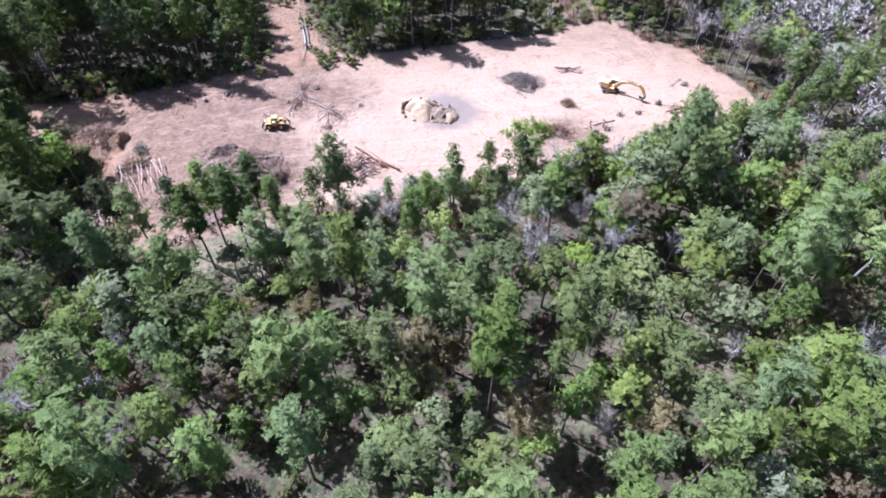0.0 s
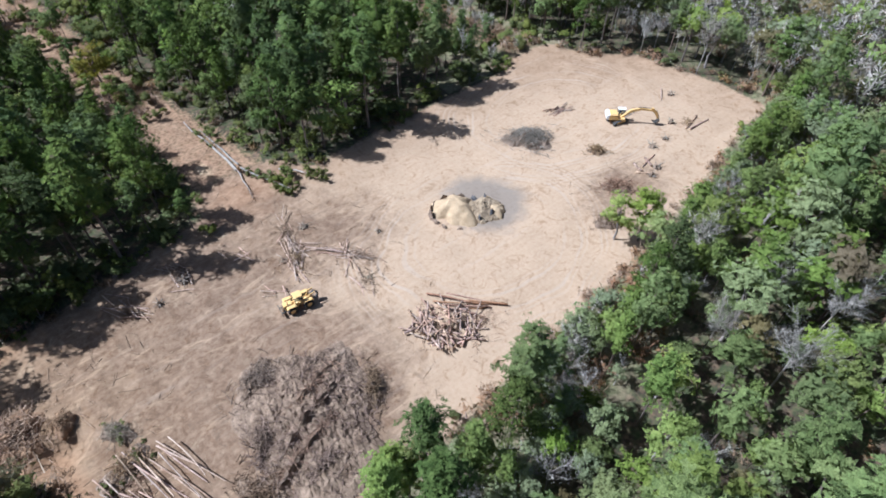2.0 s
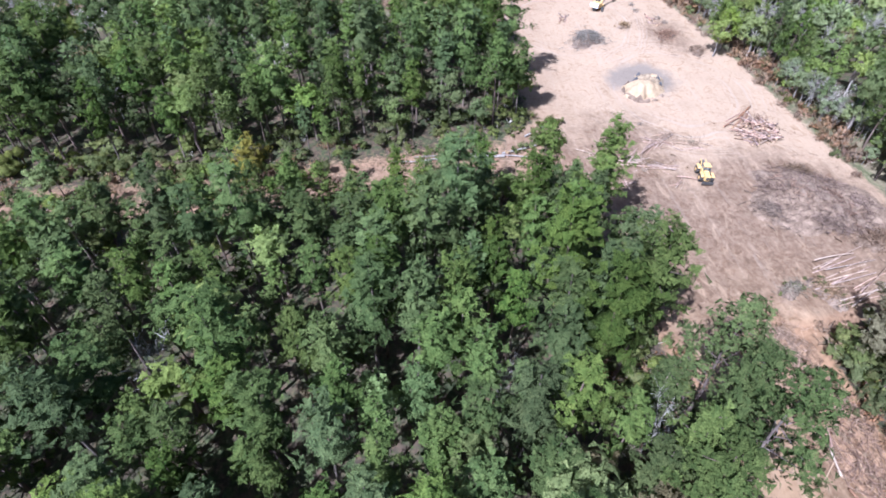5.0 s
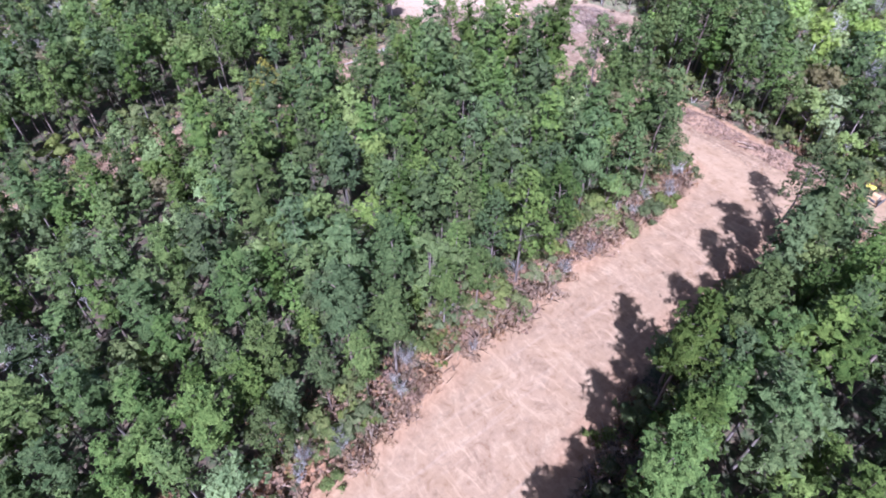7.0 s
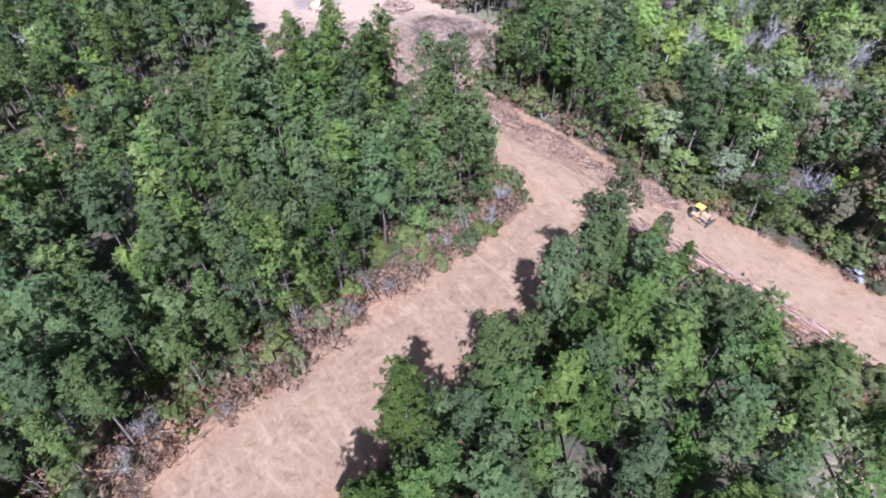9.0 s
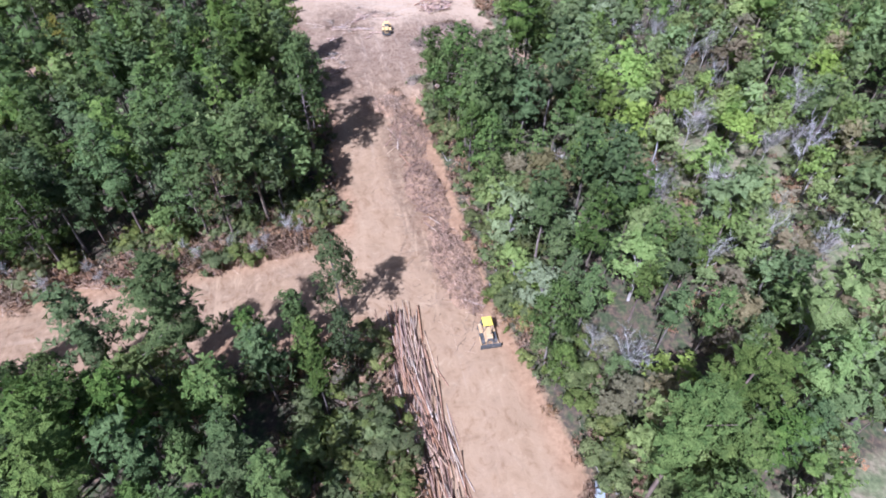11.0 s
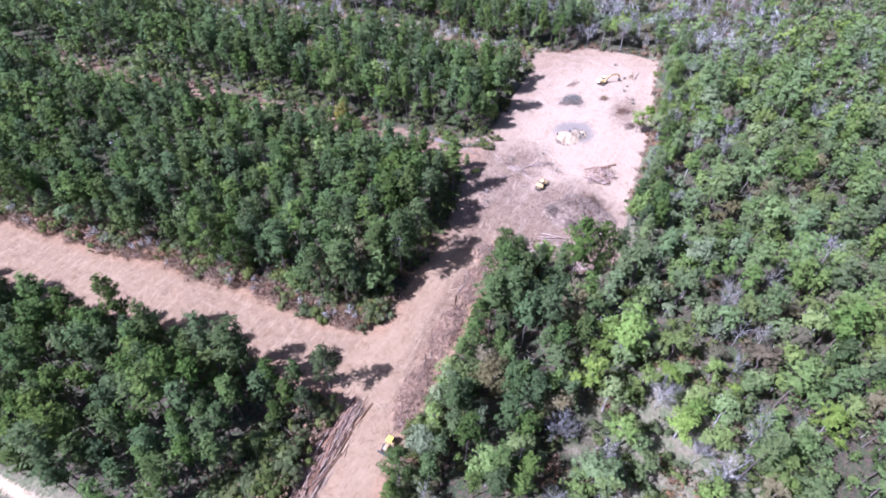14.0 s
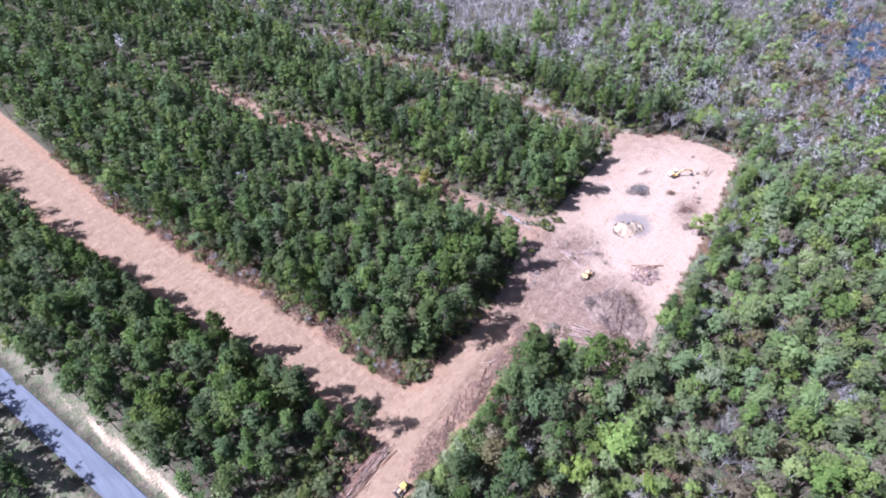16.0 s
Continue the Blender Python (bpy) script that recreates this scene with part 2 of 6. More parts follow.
    earth = n.mix(1.0, earth, n.mix(clay, (0.93, 0.88, 0.82), (0.94, 0.86, 0.73)), "MULTIPLY")
    sandy = n.mix(n.ramp(fine, 0.3, 0.7), (0.42, 0.285, 0.16), (0.54, 0.40, 0.25))
    edge = n.ramp(n.math("ADD", bare, n.math("MULTIPLY", n.math("SUBTRACT", fine, 0.5), 0.9)), 0.35, 0.65)
    colour = n.mix(edge, litter, earth)
    colour = n.mix(n.ramp(n.math("ADD", water, n.math("MULTIPLY", n.math("SUBTRACT", fine, 0.5), 0.7)), 0.35, 0.7), colour, sandy)
    height = n.mix(n.ramp(churn, 0, 1), n.mix(0.5, fine, ruts), n.mix(0.5, fine, grit))
    return n.finish(colour, 0.95, bump=height, strength=0.5, distance=0.2, spec=0.1)


M_GROUND = ground_material()

# ---- plan ----
OPEN = [(-146, 84), (-138, 86), (-121, 88), (-100, 91), (-60, 91.5), (-46, 91.5), (-43.5, 80), (-42, 66), (-35, 63), (-22, 66.5),
        (-10, 68), (9, 69.5), (29, 71), (55, 75), (82, 79), (83, 90), (80, 108), (72, 116), (67, 126), (64, 140), (63, 164), (65, 192),
        (59, 222), (49, 261), (42, 297), (37, 296), (41, 259), (49, 222), (56, 192), (54, 164), (54, 147), (55, 128), (52, 122), (22, 121), (3, 119),
        (-2, 126), (-4, 141), (-7.5, 160), (-11, 188), (-15, 231), (-20, 258), (-26, 312), (-32, 312), (-32, 258), (-27.5, 231), (-23.5, 188), (-20.5, 160),
        (-17.5, 145), (-16.5, 130), (-16.5, 118.8), (-30, 115.4), (-40, 112.6), (-50, 111.4), (-65, 111.0), (-80, 110.6), (-84, 124), (-85, 147), (-88, 172),
        (-93, 195), (-95, 214), (-101, 258), (-102, 300), (-106, 460), (-127, 460), (-125, 300), (-123, 258), (-117, 214),
        (-113, 180), (-110, 168), (-105.5, 153), (-104, 137), (-103.5, 125), (-102.5, 112), (-104, 108.5), (-112, 108), (-130, 106.5), (-147, 103)]
PONDS = [(205, 62, 16), (224, 50, 18), (190, 40, 13), (240, 72, 16), (176, 58, 10), (212, 86, 11), (200, 26, 11), (258, 90, 13), (180, 46, 9), (166, 50, 7)]  # marsh: x, y, radius
ROAD_DX = -0.127  # the paved road leans west by this for each metre north


def road_x(y):
    return -151.6 + (y - 140) * ROAD_DX


def edge_distance(x, y, poly):
    """Signed distance to a polygon's outline, positive inside."""
    p = np.stack([np.asarray(x, float), np.asarray(y, float)], -1)
    a = np.array(poly, float)
    b = np.roll(a, -1, 0)
    best = np.full(p.shape[:-1], 1e9)
    odd = np.zeros(p.shape[:-1], bool)
    for (ax, ay), (bx, by) in zip(a, b):
        d = np.array([bx - ax, by - ay])
        t = np.clip(((p[..., 0] - ax) * d[0] + (p[..., 1] - ay) * d[1]) / (d @ d), 0, 1)
        best = np.minimum(best, np.hypot(p[..., 0] - ax - t * d[0], p[..., 1] - ay - t * d[1]))
        if ay != by:
            odd ^= ((ay > p[..., 1]) != (by > p[..., 1])) & (p[..., 0] < d[0] * (p[..., 1] - ay) / d[1] + ax)
    return np.where(odd, best, -best)


def blob(x, y, cx, cy, rx, ry=None):
    """1 in the middle of an ellipse, 0 outside it."""
    return np.clip(1 - np.hypot((x - cx) / rx, (y - cy) / (ry or rx)), 0, 1)


def wobble(x, y, size, seed=0):
    """A cheap smooth random field of about -1..1."""
    r = np.random.RandomState(seed)
    out = 0
    for k in range(6):
        a, f, ph = r.uniform(0, 6.28), r.uniform(0.6, 1.8) / size, r.uniform(0, 6.28)
        out = out + np.sin((x * np.cos(a) + y * np.sin(a)) * f * 6.28 + ph)
    return out / 3


def ground_height(x, y):
    z = 0.10 * wobble(x, y, 9, 1) + 0.25 * wobble(x, y, 60, 2)
    torn = np.clip(np.maximum(blob(x, y, -28, 102, 32, 22), blob(x, y, -25, 82, 24, 22)) * 2.2, 0, 1)
    z = z + torn * (0.13 * wobble(x, y, 4.0, 31) + 0.10 * wobble(x, y, 2.4, 32))  # ridges left by the machines
    r = np.hypot((x - 16) / 7.0, (y - 94.5) / 6.0)
    z = z - 0.22 * np.clip(1 - np.abs(r - 1.0) / 0.45, 0, 1)  # ditch round the dirt heap
    z = z - 1.3 * np.clip(blob(x, y, -43.6, 93.4, 3.2, 2.4) * 2, 0, 1)  # dug hole
    far = np.clip((np.hypot(x, y - 100) - 250) / 600, 0, 1)
    return z * (1 - far)


def ground_line(stops):
    out = [stops[0][0]]
    for (a, step), (b, _) in zip(stops, stops[1:]):
        k = max(1, round((b - a) / step))
        out += [a + (b - a) * (i + 1) / k for i in range(k)]
    return np.array(out)


def build_ground():
    xs = ground_line([(-2600, 400), (-600, 60), (-240, 8), (-172, 2), (-136, 1.0), (92, 4), (180, 20), (500, 150), (2600, 1)])
    ys = ground_line([(-2600, 400), (-500, 60), (-80, 8), (30, 3), (60, 1.0), (135, 2.2), (290, 8), (520, 80), (1000, 300), (2800, 1)])
    X, Y = np.meshgrid(xs, ys)
    Z = ground_height(X, Y)
    nx, ny = len(xs), len(ys)
    i = np.arange(nx * ny).reshape(ny, nx)
    quads = np.stack([i[:-1, :-1], i[:-1, 1:], i[1:, 1:], i[1:, :-1]], -1).reshape(-1, 4)
    me = bpy.data.meshes.new("ground")
    me.from_pydata(np.stack([X, Y, Z], -1).reshape(-1, 3).tolist(), [], quads.tolist())
    x, y = X.ravel(), Y.ravel()
    d = edge_distance(x, y, OPEN)
    rd = np.abs(x - road_x(y))
    masks = {
        "bare": np.where((y > 124) & (x > -40), np.where(x > 30, np.clip(0.22 + d / 9.0, 0, 0.50), np.clip(0.3 + d / 9.0, 0, 0.62)), np.clip(0.5 + d / 3.0, 0, 1)),
        "pale": np.clip(blob(x, y, 25, 88, 85, 42) * 1.5, 0, 1) + np.clip(1.2 - np.abs(d - 2.2) / 2.2, 0, 1) * (y < 80) * (x > -30) * 0.6 + np.clip(1 - np.abs(y - 99) / 7, 0, 1) * (x < -60) * 0.3
                + np.clip(1 - np.abs(x + 95 + (y - 140) * 0.1) / 9, 0, 1) * (y > 112) * 0.15,
        "churn": np.clip(np.maximum.reduce([blob(x, y, -28, 104, 34, 22) * 1.25, blob(x, y, -5, 104, 20, 14) * 1.1, blob(x, y, -11, 119, 15, 11) * 1.8, blob(x, y, -27, 83, 26, 22) * 2.2,
                                            blob(x, y, -70, 97, 38, 7) * 1.6, blob(x, y, 40, 82, 16, 9), blob(x, y, -12, 180, 12, 90) * 1.5, 0.5 * ((x < -78) & (y > 112) & (d > 0)), 0.3 * ((x < -50) & (y < 112) & (d > 0))]), 0, 1),
        "dry": np.clip(np.maximum.reduce([blob(x, y, -85, 40, 50, 32) * 1.3, blob(x, y, 5, 26, 60, 16) * 0.65, blob(x, y, 45, 32, 40, 25) * 0.75,
                                          np.clip(1 - np.abs(rd - 8) / 6, 0, 1), np.clip(1.3 - np.abs(d + 5) / 8, 0, 1) * (y < 84) * (x > -28), np.clip((x - 78) / 25, 0, 0.42) * (y < 260), np.clip(1.1 - np.abs(d + 2) / 10, 0, 0.9) * (x > 36) * (y > 122)]), 0, 1),
        "sand": np.clip(1 - np.abs(x - road_x(y) - 7.2) / 2.2, 0, 1) * np.clip((205 - y) / 45, 0.2, 1) * (y > 95) + blob(x, y, -11.8, 129.5, 2.6, 4.2) * 0.8,
        "ash": np.clip(blob(x, y, 19.3, 93.8, 9.0, 9.5) * 1.9, 0, 1),
        "red": np.where((x < -80) & (y > 108), np.clip(1 - np.abs(d - 1.8) / 4.2, 0, 1), np.clip(1 - np.abs(d - 1.2) / 3.0, 0, 1) * ((x < -40) | (y > 125))) + blob(x, y, -75, 95, 36, 6) + blob(x, y, -46, 92, 12, 9) * 0.35 + 0.8 * ((y > 126) & (x > -40) & (d > 0)) + blob(x, y, -10, 120, 13, 9) * 1.1,
        "north": ((y > 108) & (x < -80)).astype(float),
    }
    for name, values in masks.items():
        me.attributes.new(name, "FLOAT", "POINT").data.foreach_set("value", values.astype(np.float32))
    me.polygons.foreach_set("use_smooth", [True] * len(me.polygons))
    me.materials.append(M_GROUND)
    tagged(new("ground", me), "scraped pale earth, churned dirt and brown forest floor", "ground", kind="structure")


build_ground()

# ---- woods ----
def tri_mesh(name, verts, tris, mats, slots=None, extra=None, normals=None):
    """A mesh of triangles from arrays. extra: one number for each vertex, stored as "tint". normals: shading normals that round the foliage off."""
    me = bpy.data.meshes.new(name)
    me.vertices.add(len(verts))
    me.vertices.foreach_set("co", np.asarray(verts, np.float32).ravel())
    me.loops.add(len(tris) * 3)
    me.loops.foreach_set("vertex_index", np.asarray(tris, np.int32).ravel())
    me.polygons.add(len(tris))
    me.polygons.foreach_set("loop_start", np.arange(0, len(tris) * 3, 3, dtype=np.int32))
    for m in mats:
        me.materials.append(m)
    if slots is not None:
        me.polygons.foreach_set("material_index", np.asarray(slots, np.int32))
    if extra is not None:
        me.attributes.new("tint", "FLOAT", "POINT").data.foreach_set("value", np.asarray(extra, np.float32))
    if normals is not None:
        me.attributes.new("custom_normal", "FLOAT_VECTOR", "POINT").data.foreach_set("vector", np.asarray(normals, np.float32).ravel())
    me.update(calc_edges=True)
    return me


def unit(v):
    return v / np.maximum(np.linalg.norm(v, axis=-1, keepdims=True), 1e-6)


ICO_V = unit(np.array([(s * a, t * b, 0) for a, b in ((1, 1.618),) for s in (-1, 1) for t in (-1, 1)] + [(0, s * 1, t * 1.618) for s in (-1, 1) for t in (-1, 1)]
                      + [(t * 1.618, 0, s * 1) for s in (-1, 1) for t in (-1, 1)], float))
ICO_T = np.array([(i, j, k) for i in range(12) for j in range(i + 1, 12) for k in range(j + 1, 12)
                  if max(np.linalg.norm(ICO_V[a] - ICO_V[b]) for a, b in ((i, j), (j, k), (i, k))) < 1.2])
_flip = (np.cross(ICO_V[ICO_T[:, 1]] - ICO_V[ICO_T[:, 0]], ICO_V[ICO_T[:, 2]] - ICO_V[ICO_T[:, 0]]) * ICO_V[ICO_T[:, 0]]).sum(1) < 0
ICO_T[_flip] = ICO_T[_flip][:, ::-1]


OCT_V = np.array([(1, 0, 0), (-1, 0, 0), (0, 1, 0), (0, -1, 0), (0, 0, 1), (0, 0, -1)], float)
OCT_T = np.array([(0, 2, 4), (2, 1, 4), (1, 3, 4), (3, 0, 4), (2, 0, 5), (1, 2, 5), (3, 1, 5), (0, 3, 5)])


def clumps(rng, centres, radii, fine=True):
    """The dense inner foliage of each lobe, uneven."""
    solid, faces = (ICO_V, ICO_T) if fine else (OCT_V * 1.15, OCT_T)
    k = len(solid)
    v = centres[:, None] + solid[None] * (radii[:, None] * rng.uniform(0.5, 0.98, (len(centres), k)))[..., None] * [1, 1, 0.75]
    n = unit(solid[None] + 0.7 * unit(v - centres.mean(0) * [0, 0, 1] + [0, 0, 1.5]))
    t = faces[None] + k * np.arange(len(centres))[:, None, None]
    return v.reshape(-1, 3), t.reshape(-1, 3), n.reshape(-1, 3)


def leaf_cloud(rng, centres, radii, per, size, blades=2, filled=True, feather=0.0):
    """Lobes of foliage: dense clumps with tufts of small leaf triangles over them, more of them on top."""
    if filled:
        return joined([clumps(rng, centres, radii * (1 - 0.3 * feather), per > 12), leaf_cloud(rng, centres, radii, per, size, blades, False, feather)])
    c = np.repeat(centres, per, 0)
    r = np.repeat(radii, per)
    d = unit(rng.normal(size=(len(c), 3)) + [0, 0, 0.45])
    at = c + d * (r * rng.uniform(0.76, 1.08, len(c)))[:, None] * [1, 1, 0.8]
    at, d = np.repeat(at, blades, 0), np.repeat(d, blades, 0)
    n = unit(d + rng.normal(size=d.shape) * 0.42 + [0, 0, 0.2])
    a = unit(np.cross(n, rng.normal(size=d.shape)))
    b = np.cross(n, a)
    if feather:  # needles stand out from the lobe
        b = unit(d + rng.normal(size=d.shape) * 0.5)
        a = unit(np.cross(b, rng.normal(size=d.shape))) * (1 - 0.45 * feather)
    s = size * rng.uniform(0.55, 1.35, (len(at), 1))
    at = at + rng.normal(size=at.shape) * size * 0.45
    v = np.stack([at - a * s * 0.55 - b * s * 0.35, at + a * s * 0.55 - b * s * rng.uniform(0.1, 0.5, s.shape), at + b * s * rng.uniform(0.5, 0.95, s.shape)], 1)
    v = v.reshape(-1, 3)
    out = unit(at - centres.mean(0) * [1, 1, 1] + [0, 0, 1.2])  # away from the whole crown
    return v, np.arange(len(v)).reshape(-1, 3), np.repeat(unit(0.45 * n + 0.7 * d + 0.55 * out), 3, 0)


def stick(a, b, ra, rb, sides=5):
    """A tapered stem between two places."""
    a, b = np.asarray(a, float), np.asarray(b, float)
    d = unit(b - a)
    u = unit(np.cross(d, [0.31, 0.93, 0.17]))
    w = np.cross(d, u)
    t = np.arange(sides) * 2 * np.pi / sides
    ring = np.cos(t)[:, None] * u + np.sin(t)[:, None] * w
    v = np.r_[a + ring * ra, b + ring * rb]
    i = np.arange(sides)
    j = (i + 1) % sides
    return v, np.r_[np.stack([i, j, j + sides], 1), np.stack([i, j + sides, i + sides], 1)], np.r_[ring, ring]


def joined(pieces):
    vs, ts, ns, n = [], [], [], 0
    for v, t, m in pieces:
        vs.append(v)
        ts.append(t + n)
        ns.append(m)
        n += len(v)
    return np.concatenate(vs), np.concatenate(ts), np.concatenate(ns)


def trunk_shape(rng, height, radius, lean=0.25, top=0.25):
    pts = [np.array([0, 0, -0.3])]
    for k in range(1, 4):
        pts.append(np.array([*rng.normal(0, lean * k / 3, 2), height * k / 3]))
    rr = np.linspace(radius, radius * top, 4)
    return [stick(pts[k], pts[k + 1], rr[k], rr[k + 1], 6) for k in range(3)], pts


def sprays(rng, at, out, blades, size):
    """Ragged tufts of needles or leaves at the given places: a few crossed triangles each, turned outwards."""
    at, out = np.repeat(at, blades, 0), np.repeat(out, blades, 0)
    at = at + rng.normal(size=at.shape) * size * [0.5, 0.5, 0.4]
    n = unit(out * 0.55 + [0, 0, 0.45] + rng.normal(size=at.shape) * 0.55)
    a = unit(np.cross(n, rng.normal(size=at.shape)))
    b = np.cross(n, a)
    s = size * rng.uniform(0.55, 1.4, (len(at), 1))
    v = np.stack([at - a * s * 0.5 - b * s * rng.uniform(0.2, 0.5, s.shape), at + a * s * 0.5 - b * s * rng.uniform(0.0, 0.5, s.shape),
                  at + b * s * rng.uniform(0.5, 1.0, s.shape)], 1).reshape(-1, 3)
    return v, np.arange(len(v)).reshape(-1, 3), np.repeat(unit(0.75 * n + 0.5 * out), 3, 0)


def pine_shape(seed, level):
    """Arrays of a pine 1 unit = 1 m, 15 m high: trunk, crown. level 0 is the finest."""
    rng = np.random.RandomState(seed)
    h = 15.0
    stems, pts = trunk_shape(rng, h * 0.95, 0.17)
    low, wide = rng.uniform(0.38, 0.52), rng.uniform(2.5, 3.6)
    many, tufts = [(32, 6), (24, 4), (14, 2)][level]
    middle = np.array([0, 0, h * (low + 0.35 * (1 - low))])
    at = []
    for k in range(many):
        f = (k + 0.5) / many
        z = h * (low + (1 - low) * f * 0.96)
        reach = wide * ((1 - f) ** 0.62 * (0.55 + 0.45 * min(1, f * 3.5)) * rng.uniform(0.5, 1.2) + 0.07)
        a, lift = k * 2.4 + rng.uniform(-0.5, 0.5), rng.uniform(0.05, 0.45) + 0.35 * f
        tip = np.array([math.cos(a) * reach, math.sin(a) * reach, z + reach * lift])
        base = np.array([0, 0, z])
        if level == 0 and k % 3 == 0:
            stems.append(stick(base, tip, 0.05, 0.02, 3))
        for g in rng.uniform(0.42, 1.06, tufts) ** 0.8:
            at.append(base + (tip - base) * g + rng.normal(0, 0.22, 3))
    at = np.array(at)
    out = unit((at - middle) * [1, 1, 0.75])
    crown = [sprays(rng, at, out, [4, 3, 3][level], [0.46, 0.62, 1.0][level])]
    f = np.array([0.1, 0.3, 0.52, 0.74])  # the dense heart of the crown
    heart = np.c_[rng.normal(0, 0.25, (4, 2)), h * (low + (1 - low) * f)]
    crown.append(clumps(rng, heart, wide * np.array([0.42, 0.62, 0.5, 0.3]), level == 0))
    return joined(stems if level < 2 else stems[2:]), joined(crown)


def open_pine_shape(seed, level):
    """A pine that stands free, with thin spreading limbs that the ground shows through."""
    rng = np.random.RandomState(seed)
    h = 15.0
    stems, pts = trunk_shape(rng, h * 0.96, 0.16)
    c, r = [], []
    for k in range(24):
        f = (k + 0.5) / 24
        z = h * (0.36 + 0.63 * f)
        reach = 3.1 * (1 - f ** 1.8) * rng.uniform(0.45, 1.05) + 0.1
        a = k * 2.4 + rng.uniform(-0.6, 0.6)
        c.append([math.cos(a) * reach, math.sin(a) * reach, z])
        r.append(rng.uniform(0.7, 1.1))
        stems.append(stick([0, 0, z - 0.6], [math.cos(a) * reach, math.sin(a) * reach, z], 0.045, 0.015, 3))
    c, r = np.array(c), np.array(r)
    return joined(stems), [leaf_cloud(rng, c, r, 34, 0.37, 2, False), leaf_cloud(rng, c, r, 16, 0.5, 2, False), leaf_cloud(rng, c, r, 7, 0.7, 2, False)][level]


def oak_shape(seed, level, height=11.0, wide=3.5):
    """A broad-leaved tree: trunk, and an uneven crown of many small sprays of leaves."""
    rng = np.random.RandomState(seed)
    stems, pts = trunk_shape(rng, height * 0.62, 0.2, 0.4, 0.4)
    lobes = [18, 14, 9][level]
    lean = rng.normal(0, 0.35, 2)
    at, out, hearts, radii = [], [], [], []
    middle = np.array([*lean, height * 0.6])
    for k in range(lobes):
        d = unit(rng.normal(size=3) + [0, 0, 0.4])
        p = middle + d * [wide * 0.74, wide * 0.74, height * 0.27] * rng.uniform(0.45, 1.08)
        r = rng.uniform(0.6, 1.45)
        m = max(2, int([10, 6, 3][level] * r))
        e = unit(rng.normal(size=(m, 3)) + d * 0.7 + [0, 0, 0.3])
        at.append(p + e * (r * rng.uniform(0.55, 1.1, (m, 1))) * [1, 1, 0.8])
        out.append(unit(0.55 * e + 0.6 * d))
        hearts.append(p * [0.85, 0.85, 1] - [0, 0, 0.25])
        radii.append(r * 0.78)
        if level == 0 and k < 9:
            stems.append(stick([0, 0, height * rng.uniform(0.3, 0.55)], p, 0.07, 0.02, 3))
    crown = [sprays(rng, np.concatenate(at), np.concatenate(out), 3, [0.52, 0.70, 1.1][level]),
             clumps(rng, np.array(hearts), np.array(radii), False)]
    return joined(stems if level < 2 else stems[2:]), joined(crown)


def slivers(rng, base, way, length, width):
    """Thin twigs, one triangle each."""
    side = unit(np.cross(way, rng.normal(size=way.shape))) * width
    tip = base + unit(way + rng.normal(size=way.shape) * 0.35 + [0, 0, 0.25]) * length[:, None]
    v = np.stack([base - side, base + side, tip], 1).reshape(-1, 3)
    return v, np.arange(len(v)).reshape(-1, 3), np.repeat(unit(way + [0, 0, 0.6] + rng.normal(size=way.shape) * 0.4), 3, 0)


def bare_shape(seed, level, height=11.0):
    """A leafless tree: trunk, and a head of limbs and twigs."""
    rng = np.random.RandomState(seed)
    stems, pts = trunk_shape(rng, height * 0.62, 0.10, 0.4, 0.45)
    head = []
    tips = []
    for k in range([14, 10, 6][level]):
        z = height * rng.uniform(0.25, 0.62)
        a, reach = k * 2.4 + rng.uniform(-0.5, 0.5), rng.uniform(1.0, 2.5)
        p0 = np.array([0, 0, z])
        p1 = p0 + [math.cos(a) * reach, math.sin(a) * reach, rng.uniform(1.8, 4.2)]
        w = [0.036, 0.042, 0.06][level]
        head.append(stick(p0, p1, w, w * 0.35, 3))
        m = [70, 34, 14][level]
        f = rng.uniform(0.3, 1.05, m)[:, None]
        base = p0 + (p1 - p0) * f
        way = unit((p1 - p0) / np.linalg.norm(p1 - p0) + rng.normal(size=(m, 3)) * 0.8)
        head.append(slivers(rng, base, way, rng.uniform(0.7, 1.9, m), [0.015, 0.026, 0.10][level]))
        tips += [p1, p0 + (p1 - p0) * 0.6]
    tips = np.array(tips)
    many = [16, 9, 4][level]
    way = unit(rng.normal(size=(len(tips) * many, 3)) + [0, 0, 0.5])
    base = np.repeat(tips, many, 0) + rng.normal(size=way.shape) * 0.5
    head.append(slivers(rng, base, way, rng.uniform(0.5, 1.3, len(way)), [0.012, 0.022, 0.07][level]))  # the finest twigs
    return joined(stems), joined(head)


def shrub_shape(seed, level, height=2.2):
    rng = np.random.RandomState(seed)
    c = np.c_[rng.normal(0, 0.75, (7, 2)), rng.uniform(0.3, 0.75, 7) * height]
    stems = [stick([0, 0, -0.2], p, 0.04, 0.015, 3) for p in c[:4]]
    crown = [leaf_cloud(rng, c, rng.uniform(0.5, 0.85, 7), 15, 0.27, 2), leaf_cloud(rng, c[:5], rng.uniform(0.55, 0.95, 5), 6, 0.4, 2),
             leaf_cloud(rng, c[:4], rng.uniform(0.7, 1.0, 4), 3, 0.6, 1)][level]
    return joined(stems), crown


